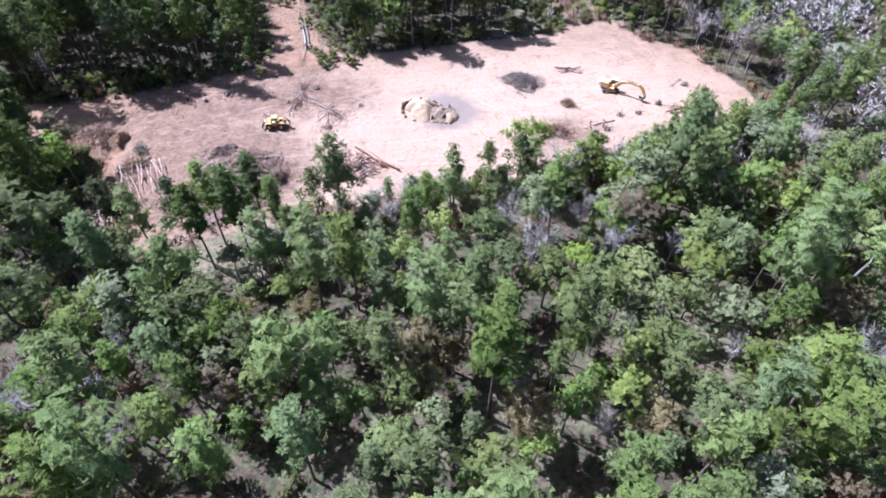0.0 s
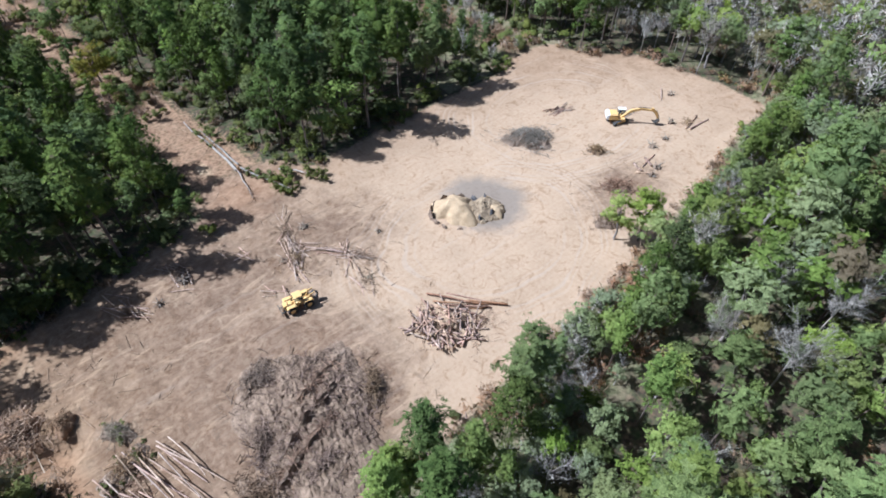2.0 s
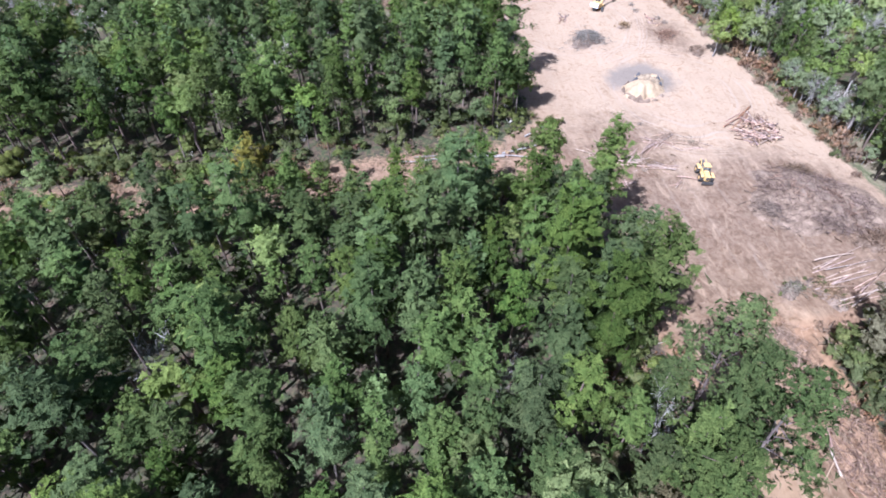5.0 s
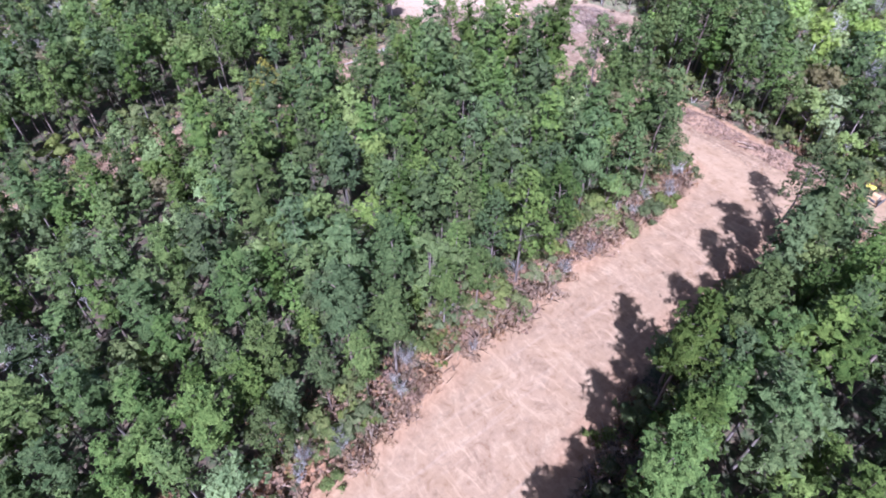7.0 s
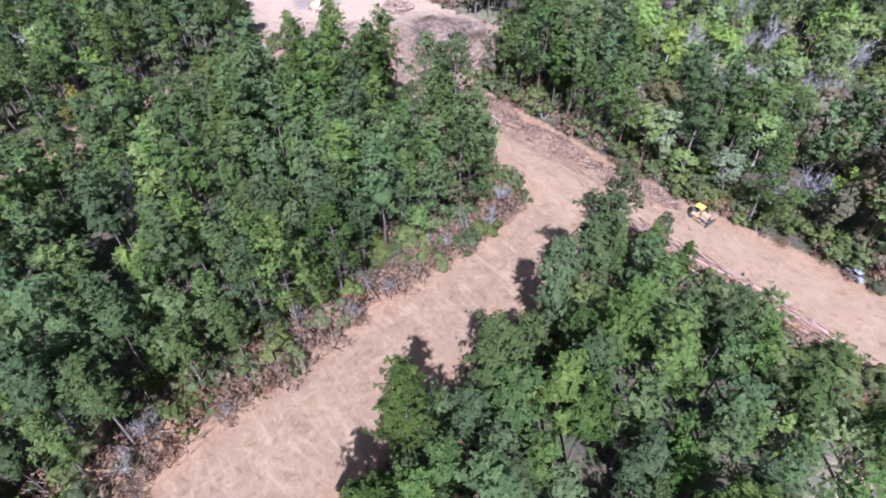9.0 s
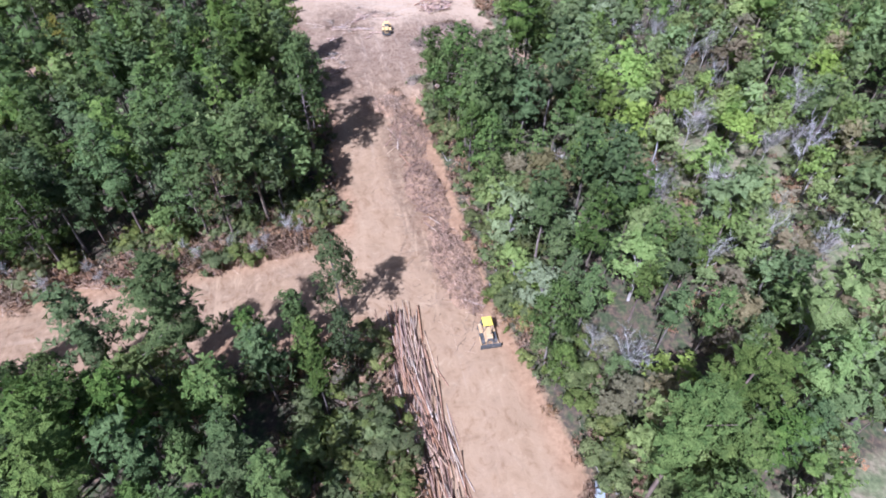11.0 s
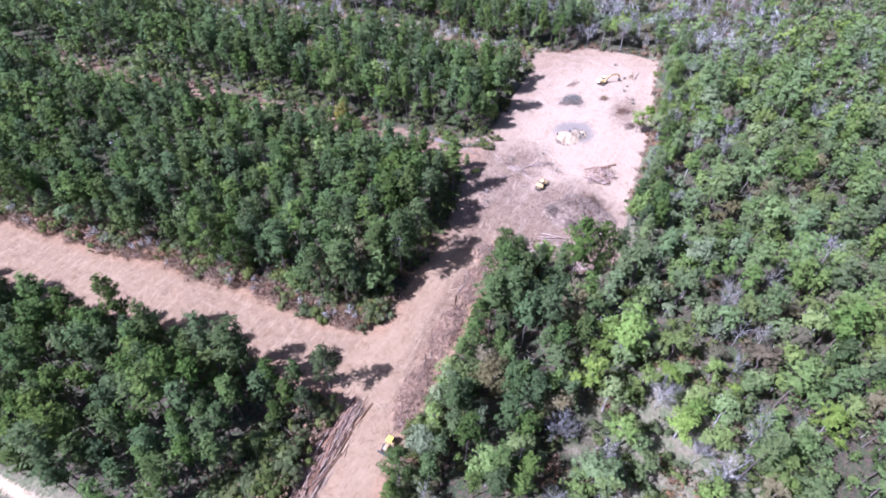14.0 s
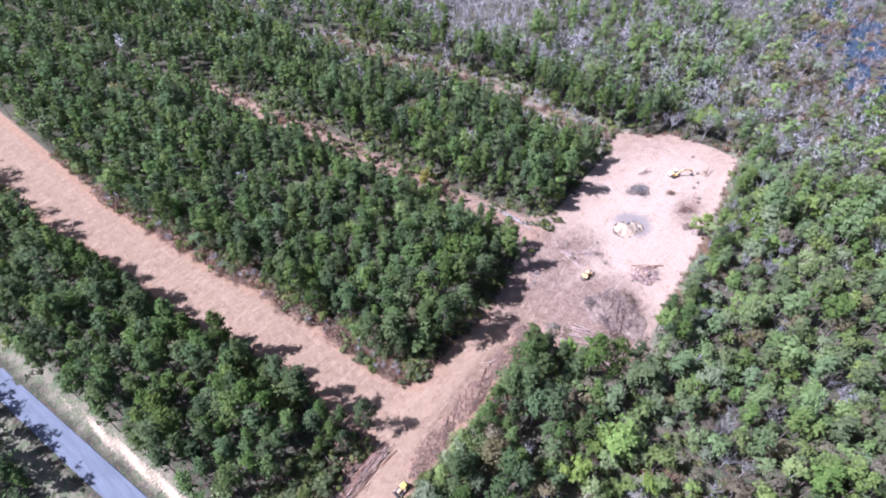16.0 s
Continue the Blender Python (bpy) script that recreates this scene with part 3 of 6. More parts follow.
def scrub_shape(seed, level, height=1.9):
    """Dry brush: thin twigs fanning out from the ground with a few withered leaves."""
    rng = np.random.RandomState(seed)
    m = [90, 50, 20][level]
    base = np.c_[rng.normal(0, 0.55, (m, 2)), rng.uniform(0, 0.5, m)]
    way = unit(np.c_[rng.normal(0, 0.6, (m, 2)), rng.uniform(0.5, 1.2, m)])
    twigs = slivers(rng, base, way, rng.uniform(0.6, 1.0, m) * height, [0.03, 0.045, 0.09][level])
    c = np.c_[rng.normal(0, 0.7, (8, 2)), rng.uniform(0.2, 0.7, 8) * height]
    return twigs, leaf_cloud(rng, c, rng.uniform(0.35, 0.7, 8), [16, 9, 4][level], [0.22, 0.3, 0.5][level], 1, False)


SHAPES = {"scrub": (scrub_shape, 3), "pine": (pine_shape, 5), "open": (open_pine_shape, 3), "oak": (oak_shape, 4), "bare": (bare_shape, 4), "shrub": (shrub_shape, 3)}
KINDS = {  # shape, bark, leaf, height factor
    "pine": ("pine", M_BARK, M_PINE), "soft": ("pine", M_BARK, M_SOFTPINE), "open": ("open", M_BARK, M_PINE), "oak": ("oak", M_BARK, M_OAK), "lime": ("oak", M_PALEBARK, M_LIME), "dusty": ("oak", M_PALEBARK, M_DUSTHAZE), "brown": ("oak", M_BARK, M_BROWN),
    "yellow": ("oak", M_BARK, M_YELLOW), "bare": ("bare", M_PALEBARK, M_TWIG), "shrub": ("shrub", M_TWIG, M_SHRUB), "scrub": ("scrub", M_DRYTWIG, M_DEADBUSH)}
TREE_NAMES = {
    "pine": ("pine_tree", "tall pine with a bare trunk and clumped dark green needles", "pine tree", "trees of the woods"),
    "open": ("pine_tree", "slender pine with thin spreading limbs at the edge of the woods", "pine tree", "trees of the woods"),
    "soft": ("pine_tree", "pine with light olive green needles in the mixed woods", "pine tree", "trees of the woods"),
    "oak": ("broadleaf_tree", "round broad-leaved tree with full dull green foliage", "tree", "trees of the woods"),
    "dusty": ("dusty_tree", "broad-leaved tree with grey-green foliage paled by dust and painted haze", "tree", "trees of the woods"),
    "lime": ("spring_tree", "broad-leaved tree in fresh light green spring foliage", "tree", "trees of the woods"),
    "brown": ("brown_tree", "tree holding dry tan brown leaves", "tree", "trees of the woods"),
    "yellow": ("yellow_tree", "small tree with yellow foliage in the pines", "tree", "trees of the woods"),
    "bare": ("bare_tree", "leafless grey tree with fine pale twigs", "tree", "trees of the woods"),
    "shrub": ("shrub", "low dull green shrub at the edge of the woods", "shrub", "shrubs along the edge"),
    "scrub": ("dead_shrub", "dry reddish brown scrub beside the dirt road", "shrub", "shrubs along the edge")}
LIBRARY = {}


def shape(kind, variant, level):
    key = (KINDS[kind][0], variant, level)
    if key not in LIBRARY:
        make, _ = SHAPES[key[0]]
        LIBRARY[key] = make(100 + variant * 7, level)
    return LIBRARY[key]


def scatter_woods():
    """Places, kinds and sizes of all trees and shrubs, from the plan."""
    rng = np.random.RandomState(11)
    hull = [(-178, 20), (-180, 250), (-150, 420), (-60, 520), (0, 500), (130, 300), (310, 140), (345, 50), (300, -30), (150, -55), (-30, -80), (-140, -60)]
    step = 4.4
    gx, gy = np.meshgrid(np.arange(-185, 350, step), np.arange(-80, 520, step))
    gx = gx + (np.arange(gx.shape[0]) % 2)[:, None] * step / 2
    x = (gx + rng.uniform(-1.25, 1.25, gx.shape)).ravel()
    y = (gy + rng.uniform(-1.25, 1.25, gy.shape)).ravel()
    keep = (edge_distance(x, y, hull) > 0) & (edge_distance(x, y, OPEN) < -1.6 - 0.8 * wobble(x, y, 14, 5)) & (np.abs(x - road_x(y)) > 9.0)
    x, y = x[keep], y[keep]
    far = np.hypot(x + 30, y - 110)
    u = rng.uniform(size=len(x))
    thin = rng.uniform(size=len(x))
    # shares of each kind, zone by zone
    north = (y > 104)
    sparse = np.clip(blob(x, y, -88, 40, 58, 34) * 2.2, 0, 1)
    east = np.clip((x - 72) / 22, 0, 1) * np.clip((300 - y) / 60, 0, 1) * np.clip((y - 20) / 40, 0.35, 1)
    south = (~north) & (x < 95)
    marsh = np.clip(blob(x, y, 185, 50, 80, 55) * 2.5, 0, 1)
    patch = wobble(x, y, 45, 9)
    kinds = np.empty(len(x), object)
    p_bare = np.where(north, 0.006, 0.07) + 0.15 * sparse + 0.62 * east + np.clip((y - 185) / 120, 0, 0.4) * (x > 15) + 0.06 * (patch > 0.7)
    p_lime = np.where(north, 0.004, 0.05) + 0.2 * sparse
    p_brown = np.where(north, 0.008, 0.055) + 0.03 * sparse
    p_oak = np.where(north, 0.14, 0.42) + 0.1 * patch * south
    p_oak = p_oak * (1 - 0.4 * east)
    edges = np.cumsum(np.stack([p_bare, p_lime, p_brown, p_oak]), 0)
    kinds[:] = "pine"
    for k, name in reversed(list(enumerate(("bare", "lime", "brown", "oak")))):
        kinds[u < edges[k]] = name
    rim = edge_distance(x, y, OPEN)
    # trees with haze and dust in their colour, mostly east and round the clearing
    grey = rng.uniform(size=len(x)) < (0.05 * south + 0.34 * east + 0.05 * sparse + 0.15 * ((rim > -18) & (x > -45) & (y < 100)))
    kinds[grey & np.isin(kinds, ["oak", "pine"])] = "dusty"
    kinds[(kinds == "pine") & ((y < 96) | (x > 78 + 0.05 * y)) & ((x > -45) | (thin < 0.5))] = "soft"
    kinds[(kinds == "bare") & (rim > -7) & (x < 60) & (y > 86)] = "oak"
    kinds[np.isin(kinds, ["oak", "soft"]) & (x < -38) & (y > 66) & (y < 96) & (thin < 0.66)] = "pine"
    # the dusty southern edge of the clearing: bare trees, slender pines, pale young leaves
    rind = (rim > -10) & (y < 86) & (x > -25)
    for low_end, name in ((0.0, "bare"), (0.30, "dusty"), (0.55, "soft"), (0.72, "oak"), (0.84, "lime"), (0.91, "open")):
        kinds[rind & (u >= low_end)] = name
    kinds[(kinds == "pine") & (rim > -5) & (thin < 0.4)] = "open"
    low = (y < 118.5) & (y > 100) & (x < -103)  # thicket between the woods and the log deck
    kinds[low] = "oak"
    dens = np.ones(len(x)) - 0.42 * sparse - 0.1 * np.clip(blob(x, y, 10, 28, 70, 30) * 1.5, 0, 1) - 0.5 * marsh
    dens = np.where((y < 90) & (x < 120), dens * 0.93, dens)
    dens = np.where((north) & (wobble(x, y, 26, 21) > 1.05), dens * 0.55, dens)
    # the far woods stand thinner than they look
    dens = np.where(far > 210, dens * 0.86, dens)
    for px, py, r in PONDS:
        dens = np.where(np.hypot((x - px) / 1.4, y - py) < r * 0.85, dens * 0.45, dens)
    keep = thin < dens
    x, y, kinds, far = x[keep], y[keep], kinds[keep], far[keep]
    size = rng.normal(1.0, 0.19, len(x)).clip(0.6, 1.45)
    size = size * np.where((y < 104) & (x > -42), 0.92, 1.0) * np.where(y < 96, rng.uniform(0.8, 1.3, len(x)), 1.0)
    size[(kinds == "bare")] *= 0.92
    size[(edge_distance(x, y, OPEN) > -12) & (y < 86) & (x > -25)] *= 0.84
    trail = -16.5 - (y - 130) * 0.127 - x  # how far a tree stands west of the narrow trail
    size = np.where((y > 122) & (trail > -2) & (trail < 15), size * (0.66 + 0.022 * np.clip(trail, 0, 15)), size)
    track = np.interp(y, [122, 147, 164, 192, 222, 260], [55, 54, 54, 55, 50, 41]) - x  # and west of the brushy track behind the pines
    low_growth = (y > 122) & (y < 300) & (track > -1) & (track < 17)
    size = np.where(low_growth, size * (0.4 + 0.025 * np.clip(track, 0, 17)), size)
    brushy = low_growth & (track < 11)
    draw = rng.uniform(size=len(x))
    kinds[brushy & (draw < 0.75)] = "bare"
    kinds[brushy & (draw < 0.3)] = "brown"
    size[(y > 108) & (y < 140) & (x > -88) & (x < 55)] *= 1.11
    size[(y > 108) & (y < 128) & (x > -88) & (x < -24)] *= 1.08
    size[(x > -126) & (x < -102) & (y > 119)] *= 1.14
    size[(y < 118.5) & (y > 100) & (x < -103)] *= 0.42
    rows = [(a, b, k, s) for a, b, k, s in zip(x, y, kinds, size)]
    # undergrowth: along the edges of the cleared ground and thinly through the mixed woods
    a = np.array(OPEN, float)
    for (ax, ay), (bx, by) in zip(a, np.roll(a, -1, 0)):
        length = math.hypot(bx - ax, by - ay)
        for k in range(int(length / 1.15)):
            t, off = rng.uniform(), rng.uniform(-1.2, 3.2)
            nx, ny = (by - ay) / length, -(bx - ax) / length
            px, py = ax + (bx - ax) * t + nx * off, ay + (by - ay) * t + ny * off
            if py > 300 or (px < -144):
                continue
            dry = 0.85 if (py < 84 and px > -28) or px > 75 else 0.75 if (px < -78 and py > 108) or (py < 93 and px < -40) else 0.35
            rows.append((px, py, "scrub" if rng.uniform() < dry else "shrub", rng.uniform(0.35, 0.95)))
            if px < -78 and py > 108:
                off = rng.uniform(-0.5, 4.5)
                rows.append((ax + (bx - ax) * t + nx * off, ay + (by - ay) * t + ny * off, "scrub", rng.uniform(0.5, 1.3)))
            if px < -38 and 84 < py < 240:  # a closed layer of brush under the edge of the woods
                for _ in range(2):
                    off = rng.uniform(0.8, 8.0)
                    rows.append((ax + (bx - ax) * t + nx * off, ay + (by - ay) * t + ny * off, "shrub" if rng.uniform() < (0.3 if px < -78 and py > 108 else 0.62) else "scrub", rng.uniform(0.8, 1.9)))
            if k % 2 and (px < 70):
                off = rng.uniform(1.5, 7.0)
                rows.append((ax + (bx - ax) * t + nx * off, ay + (by - ay) * t + ny * off, "scrub" if py < 84 and px > -28 else "shrub", rng.uniform(0.9, 1.9)))
    for k in range(380):
        px, py = rng.uniform(-140, 90), rng.uniform(5, 88)
        if edge_distance(px, py, OPEN) < -2:
            rows.append((px, py, "shrub" if rng.uniform() < 0.6 else "scrub", rng.uniform(0.5, 1.2)))
    for k in range(520):
        px, py = rng.uniform(-130, -40), rng.uniform(12, 72)
        if blob(px, py, -88, 42, 46, 30) > 0.05:
            rows.append((px, py, "shrub" if rng.uniform() < 0.85 else "scrub", rng.uniform(0.7, 1.7)))
    for k in range(240):  # small trees and brush crowding the dusty southern edge of the clearing
        px = rng.uniform(-24, 80)
        py = np.interp(px, [-22, 9, 29, 55, 82], [66.5, 69.5, 71, 75, 79]) - rng.uniform(1.8, 9.5)
        draw = rng.uniform()
        rows.append((px, py, "dusty" if draw < 0.3 else "bare" if draw < 0.5 else "scrub" if draw < 0.72 else "oak" if draw < 0.84 else "soft" if draw < 0.94 else "lime", rng.uniform(0.35, 0.7) if not 0.5 <= draw < 0.72 else rng.uniform(0.8, 1.7)))
    for k in range(620):  # young trees under the mixed woods
        px, py = rng.uniform(-140, 92), rng.uniform(-15, 86)
        draw = rng.uniform()
        if edge_distance(px, py, OPEN) < -3 and abs(px - road_x(py)) > 10 and blob(px, py, -88, 40, 50, 30) < 0.25:
            rows.append((px, py, "oak" if draw < 0.4 else "soft" if draw < 0.62 else "brown" if draw < 0.8 else "dusty", rng.uniform(0.3, 0.6)))
    for k in range(420):  # grey brush standing in the marsh
        px, py = rng.uniform(150, 265), rng.uniform(20, 100)
        draw = rng.uniform()
        rows.append((px, py, "scrub" if draw < 0.45 else "shrub" if draw < 0.55 else "bare", rng.uniform(0.9, 1.9) if draw < 0.55 else rng.uniform(0.35, 0.75)))
    for k in range(260):
        px, py = rng.uniform(70, 170), rng.uniform(40, 200)
        if edge_distance(px, py, OPEN) < -1:
            rows.append((px, py, "shrub" if rng.uniform() < 0.6 else "scrub", rng.uniform(0.8, 1.9)))
    for k in range(190):  # brush and saplings that have grown into the narrow trail and the track behind it
        py = rng.uniform(150, 310)
        px = np.interp(py, [150, 188, 231, 258, 312], [-12, -17, -21, -26, -29]) + rng.normal(0, 3.2)
        draw = rng.uniform()
        rows.append((px, py, "scrub" if draw < 0.4 else "shrub" if draw < 0.72 else "oak" if draw < 0.86 else "pine", rng.uniform(0.5, 1.4) if draw < 0.72 else rng.uniform(0.35, 0.75)))
    for k in range(300):
        py = rng.uniform(125, 298)
        px = np.interp(py, [125, 147, 192, 222, 260, 298], [61, 59, 60, 55, 45, 39]) + rng.normal(0, 3.5)
        draw = rng.uniform()
        rows.append((px, py, "scrub" if draw < 0.5 else "shrub" if draw < 0.65 else "bare" if draw < 0.93 else "soft", rng.uniform(0.7, 1.6) if draw < 0.65 else rng.uniform(0.3, 0.6)))
    for k in range(36):
        py = rng.uniform(128, 256)
        rows.append((-8 - (py - 128) * 0.13 + rng.normal(-2.5, 3.0), py, "shrub" if rng.uniform() < 0.7 else "scrub", rng.uniform(0.5, 1.3)))
    more = np.random.RandomState(77)
    for k in range(330):  # dry brush and thin bare saplings leaning out over the side road
        py = more.uniform(112, 262)
        px = np.interp(py, [112, 124, 147, 172, 195, 214, 258], [-81, -84, -85, -88, -93, -95, -101]) + more.uniform(-2.6, 3.4)
        draw = more.uniform()
        rows.append((px, py, "scrub" if draw < 0.8 else "shrub" if draw < 0.88 else "bare", more.uniform(0.7, 1.7) if draw < 0.88 else more.uniform(0.25, 0.5)))
    for k in range(170):  # grey leafless trees east of the clearing
        px, py = more.uniform(66, 190), more.uniform(78, 215)
        if edge_distance(px, py, OPEN) < -2:
            rows.append((px, py, "bare" if more.uniform() < 0.75 else "dusty", more.uniform(0.6, 1.05)))
    for k in range(170):
        px, py = rng.uniform(-144, -104), rng.uniform(107, 119)
        rows.append((px, py, "shrub" if rng.uniform() < 0.8 else "scrub", rng.uniform(1.0, 2.2)))
    return rows


# trees that stand out singly: x, y, kind, size
SINGLE = [(-5.2, 122.3, "shrub", 0.7), (-4.6, 120.6, "shrub", 0.85), (-3.6, 118.8, "shrub", 0.75), (-6.3, 123.8, "shrub", 0.6), (-2.6, 117.4, "shrub", 0.8), (-1.2, 119.2, "shrub", 1.0), (-18.7, 117.2, "pine", 0.5), (-17.6, 114.6, "shrub", 0.9),
          (-100, 111.6, "open", 1.06), (4, 52, "lime", 0.95), (11, 56, "lime", 0.9), (31, 73, "lime", 1.0), (28.5, 75.5, "lime", 0.85), (21, 56, "bare", 1.0),
          (22, 48, "bare", 1.15), (34, 48, "bare", 1.0), (32, 55, "bare", 0.95), (2, 38, "bare", 0.8), (22, 23, "bare", 0.7), (54, 24, "bare", 1.2),
          (60, 57, "lime", 0.9), (-16, 166, "yellow", 1.0), (-93, 24, "yellow", 0.9), (-77, 42, "lime", 1.1), (-66, 47, "lime", 0.9), (-69, 41, "lime", 1.0),
          (-64, 44, "lime", 0.9), (-77, 36, "lime", 1.15), (-84, 49, "lime", 0.75), (-94, 37, "lime", 0.8), (-120, 76, "lime", 0.95), (-101, 35, "lime", 0.8),
          (-90, 54, "bare", 1.0), (-101, 52, "bare", 1.1), (-105, 47, "bare", 0.9), (-81, 38, "bare", 1.0), (-72, 47, "bare", 1.1), (-39, 38, "bare", 1.0),
          (-56, 38, "brown", 0.8), (-42, 42, "brown", 0.8),
          (-103.8, 116.8, "pine", 0.8), (-107.6, 111.4, "open", 0.78), (-108.2, 115.2, "pine", 0.84), (-112.8, 114.4, "pine", 0.8), (-110.2, 120, "pine", 0.95),
          (-35.5, 66.0, "pine", 0.9), (-6.7, 62.8, "open", 0.9), (-18.0, 65.6, "lime", 0.85), (-12.5, 62.5, "soft", 0.9),
          (-25.5, 62.5, "open", 1.0), (-21.5, 64.0, "soft", 1.05), (-15.4, 66.0, "pine", 1.0), (-22.8, 59.5, "pine", 1.05), (-17.6, 60.8, "pine", 1.15), (-19.2, 66.4, "soft", 0.8)]


def build_woods():
    rng = np.random.RandomState(5)
    rows = scatter_woods()
    rows = [r for r in rows if not (r[2] in ("shrub", "scrub") and -10.5 < r[0] + (r[1] - 126) * 0.07 < -5.0 and 116 < r[1] < 146)]  # where the felled trunks lie
    rows = [r for r in rows if all((r[0] - s[0]) ** 2 + (r[1] - s[1]) ** 2 > 7.0 for s in SINGLE)]
    ways = edge_distance([r[0] for r in rows], [r[1] for r in rows], OPEN)
    order = np.argsort(-ways)
    limit = {"pine": 220, "soft": 70, "open": 60, "oak": 170, "bare": 90, "dusty": 110, "lime": 60, "brown": 50, "yellow": 20, "shrub": 150, "scrub": 200}
    single = [(*s, True) for s in SINGLE] + [(*rows[i], -26 < ways[i] and rows[i][1] < 235 and rows[i][0] < 95) for i in order]
    rest = {}
    models = {}
    for x, y, kind, size, near in single:
        z = float(ground_height(np.array(x), np.array(y)))
        variant = rng.randint(SHAPES[KINDS[kind][0]][1])
        turn, wide = rng.uniform(0, 6.283), size * rng.uniform(0.9, 1.12)
        if near and limit[kind] > 0:
            limit[kind] -= 1
            m = Matrix.Translation((x, y, z)) @ Matrix.Rotation(turn, 4, "Z") @ Matrix.Diagonal((wide, wide, size, 1))
            if (kind, variant) not in models:
                name, label, category, group = TREE_NAMES[kind]
                root = tagged(new(name), label, category, group)
                for part_name, (v, t, nv), mat in zip(("trunk", "crown"), shape(kind, variant, 0), KINDS[kind][1:]):
                    ob = new(part_name if kind not in ("shrub", "scrub") else ("stem" if part_name == "trunk" else "foliage"), tri_mesh(part_name, v, t, [mat], normals=nv))
                    ob.parent = root
                root.matrix_basis = m
                models[kind, variant] = root
            else:
                copy = copy_thing(models[kind, variant], Matrix())
                copy.matrix_basis = m
        else:
            d = math.hypot(x + 40, y - 110)
            level = 1 if d < (132 if kind not in ("shrub", "scrub") else 95) else 2
            rest.setdefault((kind, level), []).append((x, y, z, variant, turn, wide, size, rng.uniform()))
    for (kind, level), trees in rest.items():
        vs, ts, ns, slots, tint, n = [], [], [], [], [], 0
        for x, y, z, variant, turn, wide, size, hue in trees:
            c, s = math.cos(turn), math.sin(turn)
            rot = np.array([[c, s, 0], [-s, c, 0], [0, 0, 1]]) * [[wide], [wide], [size]]
            for slot, (v, t, nv) in enumerate(shape(kind, variant, level)):
                vs.append(v @ rot + (x, y, z))
                ts.append(t + n)
                ns.append(nv @ np.array([[c, s, 0], [-s, c, 0], [0, 0, 1]]))
                slots.append(np.full(len(t), slot))
                tint.append(np.full(len(v), hue))
                n += len(v)
        name, label, category, group = TREE_NAMES[kind]
        me = tri_mesh(name + "_woods", np.concatenate(vs), np.concatenate(ts), list(KINDS[kind][1:]), np.concatenate(slots), np.concatenate(tint), np.concatenate(ns))
        tagged(new(name.replace("_tree", "") + ("_woods" if level == 1 else "_far_woods"), me), "dense woods: " + label, "woods", kind="stuff")


build_woods()

# ---- paved road and marsh ----
def asphalt_material():
    n = Nodes("worn_asphalt")
    at = n.coords((1, 0.12, 1), turn=0.127)
    c = n.mix(n.ramp(n.noise(0.9, 5, 0.6, at), 0.3, 0.7), (0.085, 0.087, 0.093), (0.135, 0.137, 0.143))
    c = n.mix(n.ramp(n.noise(14, 3), 0.5, 0.75, 0, 0.5), c, (0.17, 0.17, 0.175))
    return n.finish(c, 0.75, bump=n.noise(30, 2), strength=0.2, distance=0.01)


def water_material():
    n = Nodes("marsh_water")
    return n.finish(n.mix(n.ramp(n.noise(0.15, 3), 0.4, 0.6), (0.02, 0.03, 0.045), (0.05, 0.06, 0.06)), 0.08, bump=n.noise(1.2, 3), strength=0.05, spec=0.6)


def build_paved_road():
    ys = np.arange(-300, 700, 6.0)
    bm = bmesh.new()
    rows = []
    for y in ys:
        cx = road_x(y)
        z = 0.12 + float(ground_height(np.array(cx), np.array(y)))
        rows.append([bm.verts.new((cx + dx, y, z + dz)) for dx, dz in ((-3.4, -0.35), (-3.05, 0.02), (0, 0.07), (3.05, 0.02), (3.4, -0.35))])
    for a, b in zip(rows, rows[1:]):
        for k in range(4):
            bm.faces.new((a[k], a[k + 1], b[k + 1], b[k]))
    me = bpy.data.meshes.new("road")
    bm.to_mesh(me)
    me.materials.append(asphalt_material())
    tagged(new("road", me), "worn pale grey two-lane asphalt road between sandy verges", "road", kind="structure")


def build_marsh():
    bm = bmesh.new()
    rng = np.random.RandomState(4)
    for cx, cy, r in PONDS:
        ring = [bm.verts.new((cx + math.cos(a) * r * s * 1.4, cy + math.sin(a) * r * s, 0.55))
                for a, s in zip(np.arange(22) * 2 * np.pi / 22, rng.uniform(0.3, 1.0, 22))]
        bm.faces.new(ring)
        for v in bm.verts:
            v.co.z += 0.004
    me = bpy.data.meshes.new("marsh_water")
    bm.to_mesh(me)
    me.materials.append(water_material())
    tagged(new("water", me), "dark open marsh water among grey bare trees", "water", kind="structure")


build_paved_road()
build_marsh()


# ---- helpers for things ----
def mesh_of(bm, name, mats, smooth=False):
    bmesh.ops.recalc_face_normals(bm, faces=bm.faces[:])
    me = bpy.data.meshes.new(name)
    bm.to_mesh(me)
    bm.free()
    for m in (mats if isinstance(mats, (list, tuple)) else [mats]):
        me.materials.append(m)
    if smooth:
        me.polygons.foreach_set("use_smooth", [True] * len(me.polygons))
    return me


def part(name, bm, material, parent, label="", smooth=False):
    """Links a bmesh as one mesh object under a thing or a part."""
    ob = new(name, mesh_of(bm, name, material, smooth))
    ob.parent = parent
    if label:
        tagged(ob, label)
    return ob


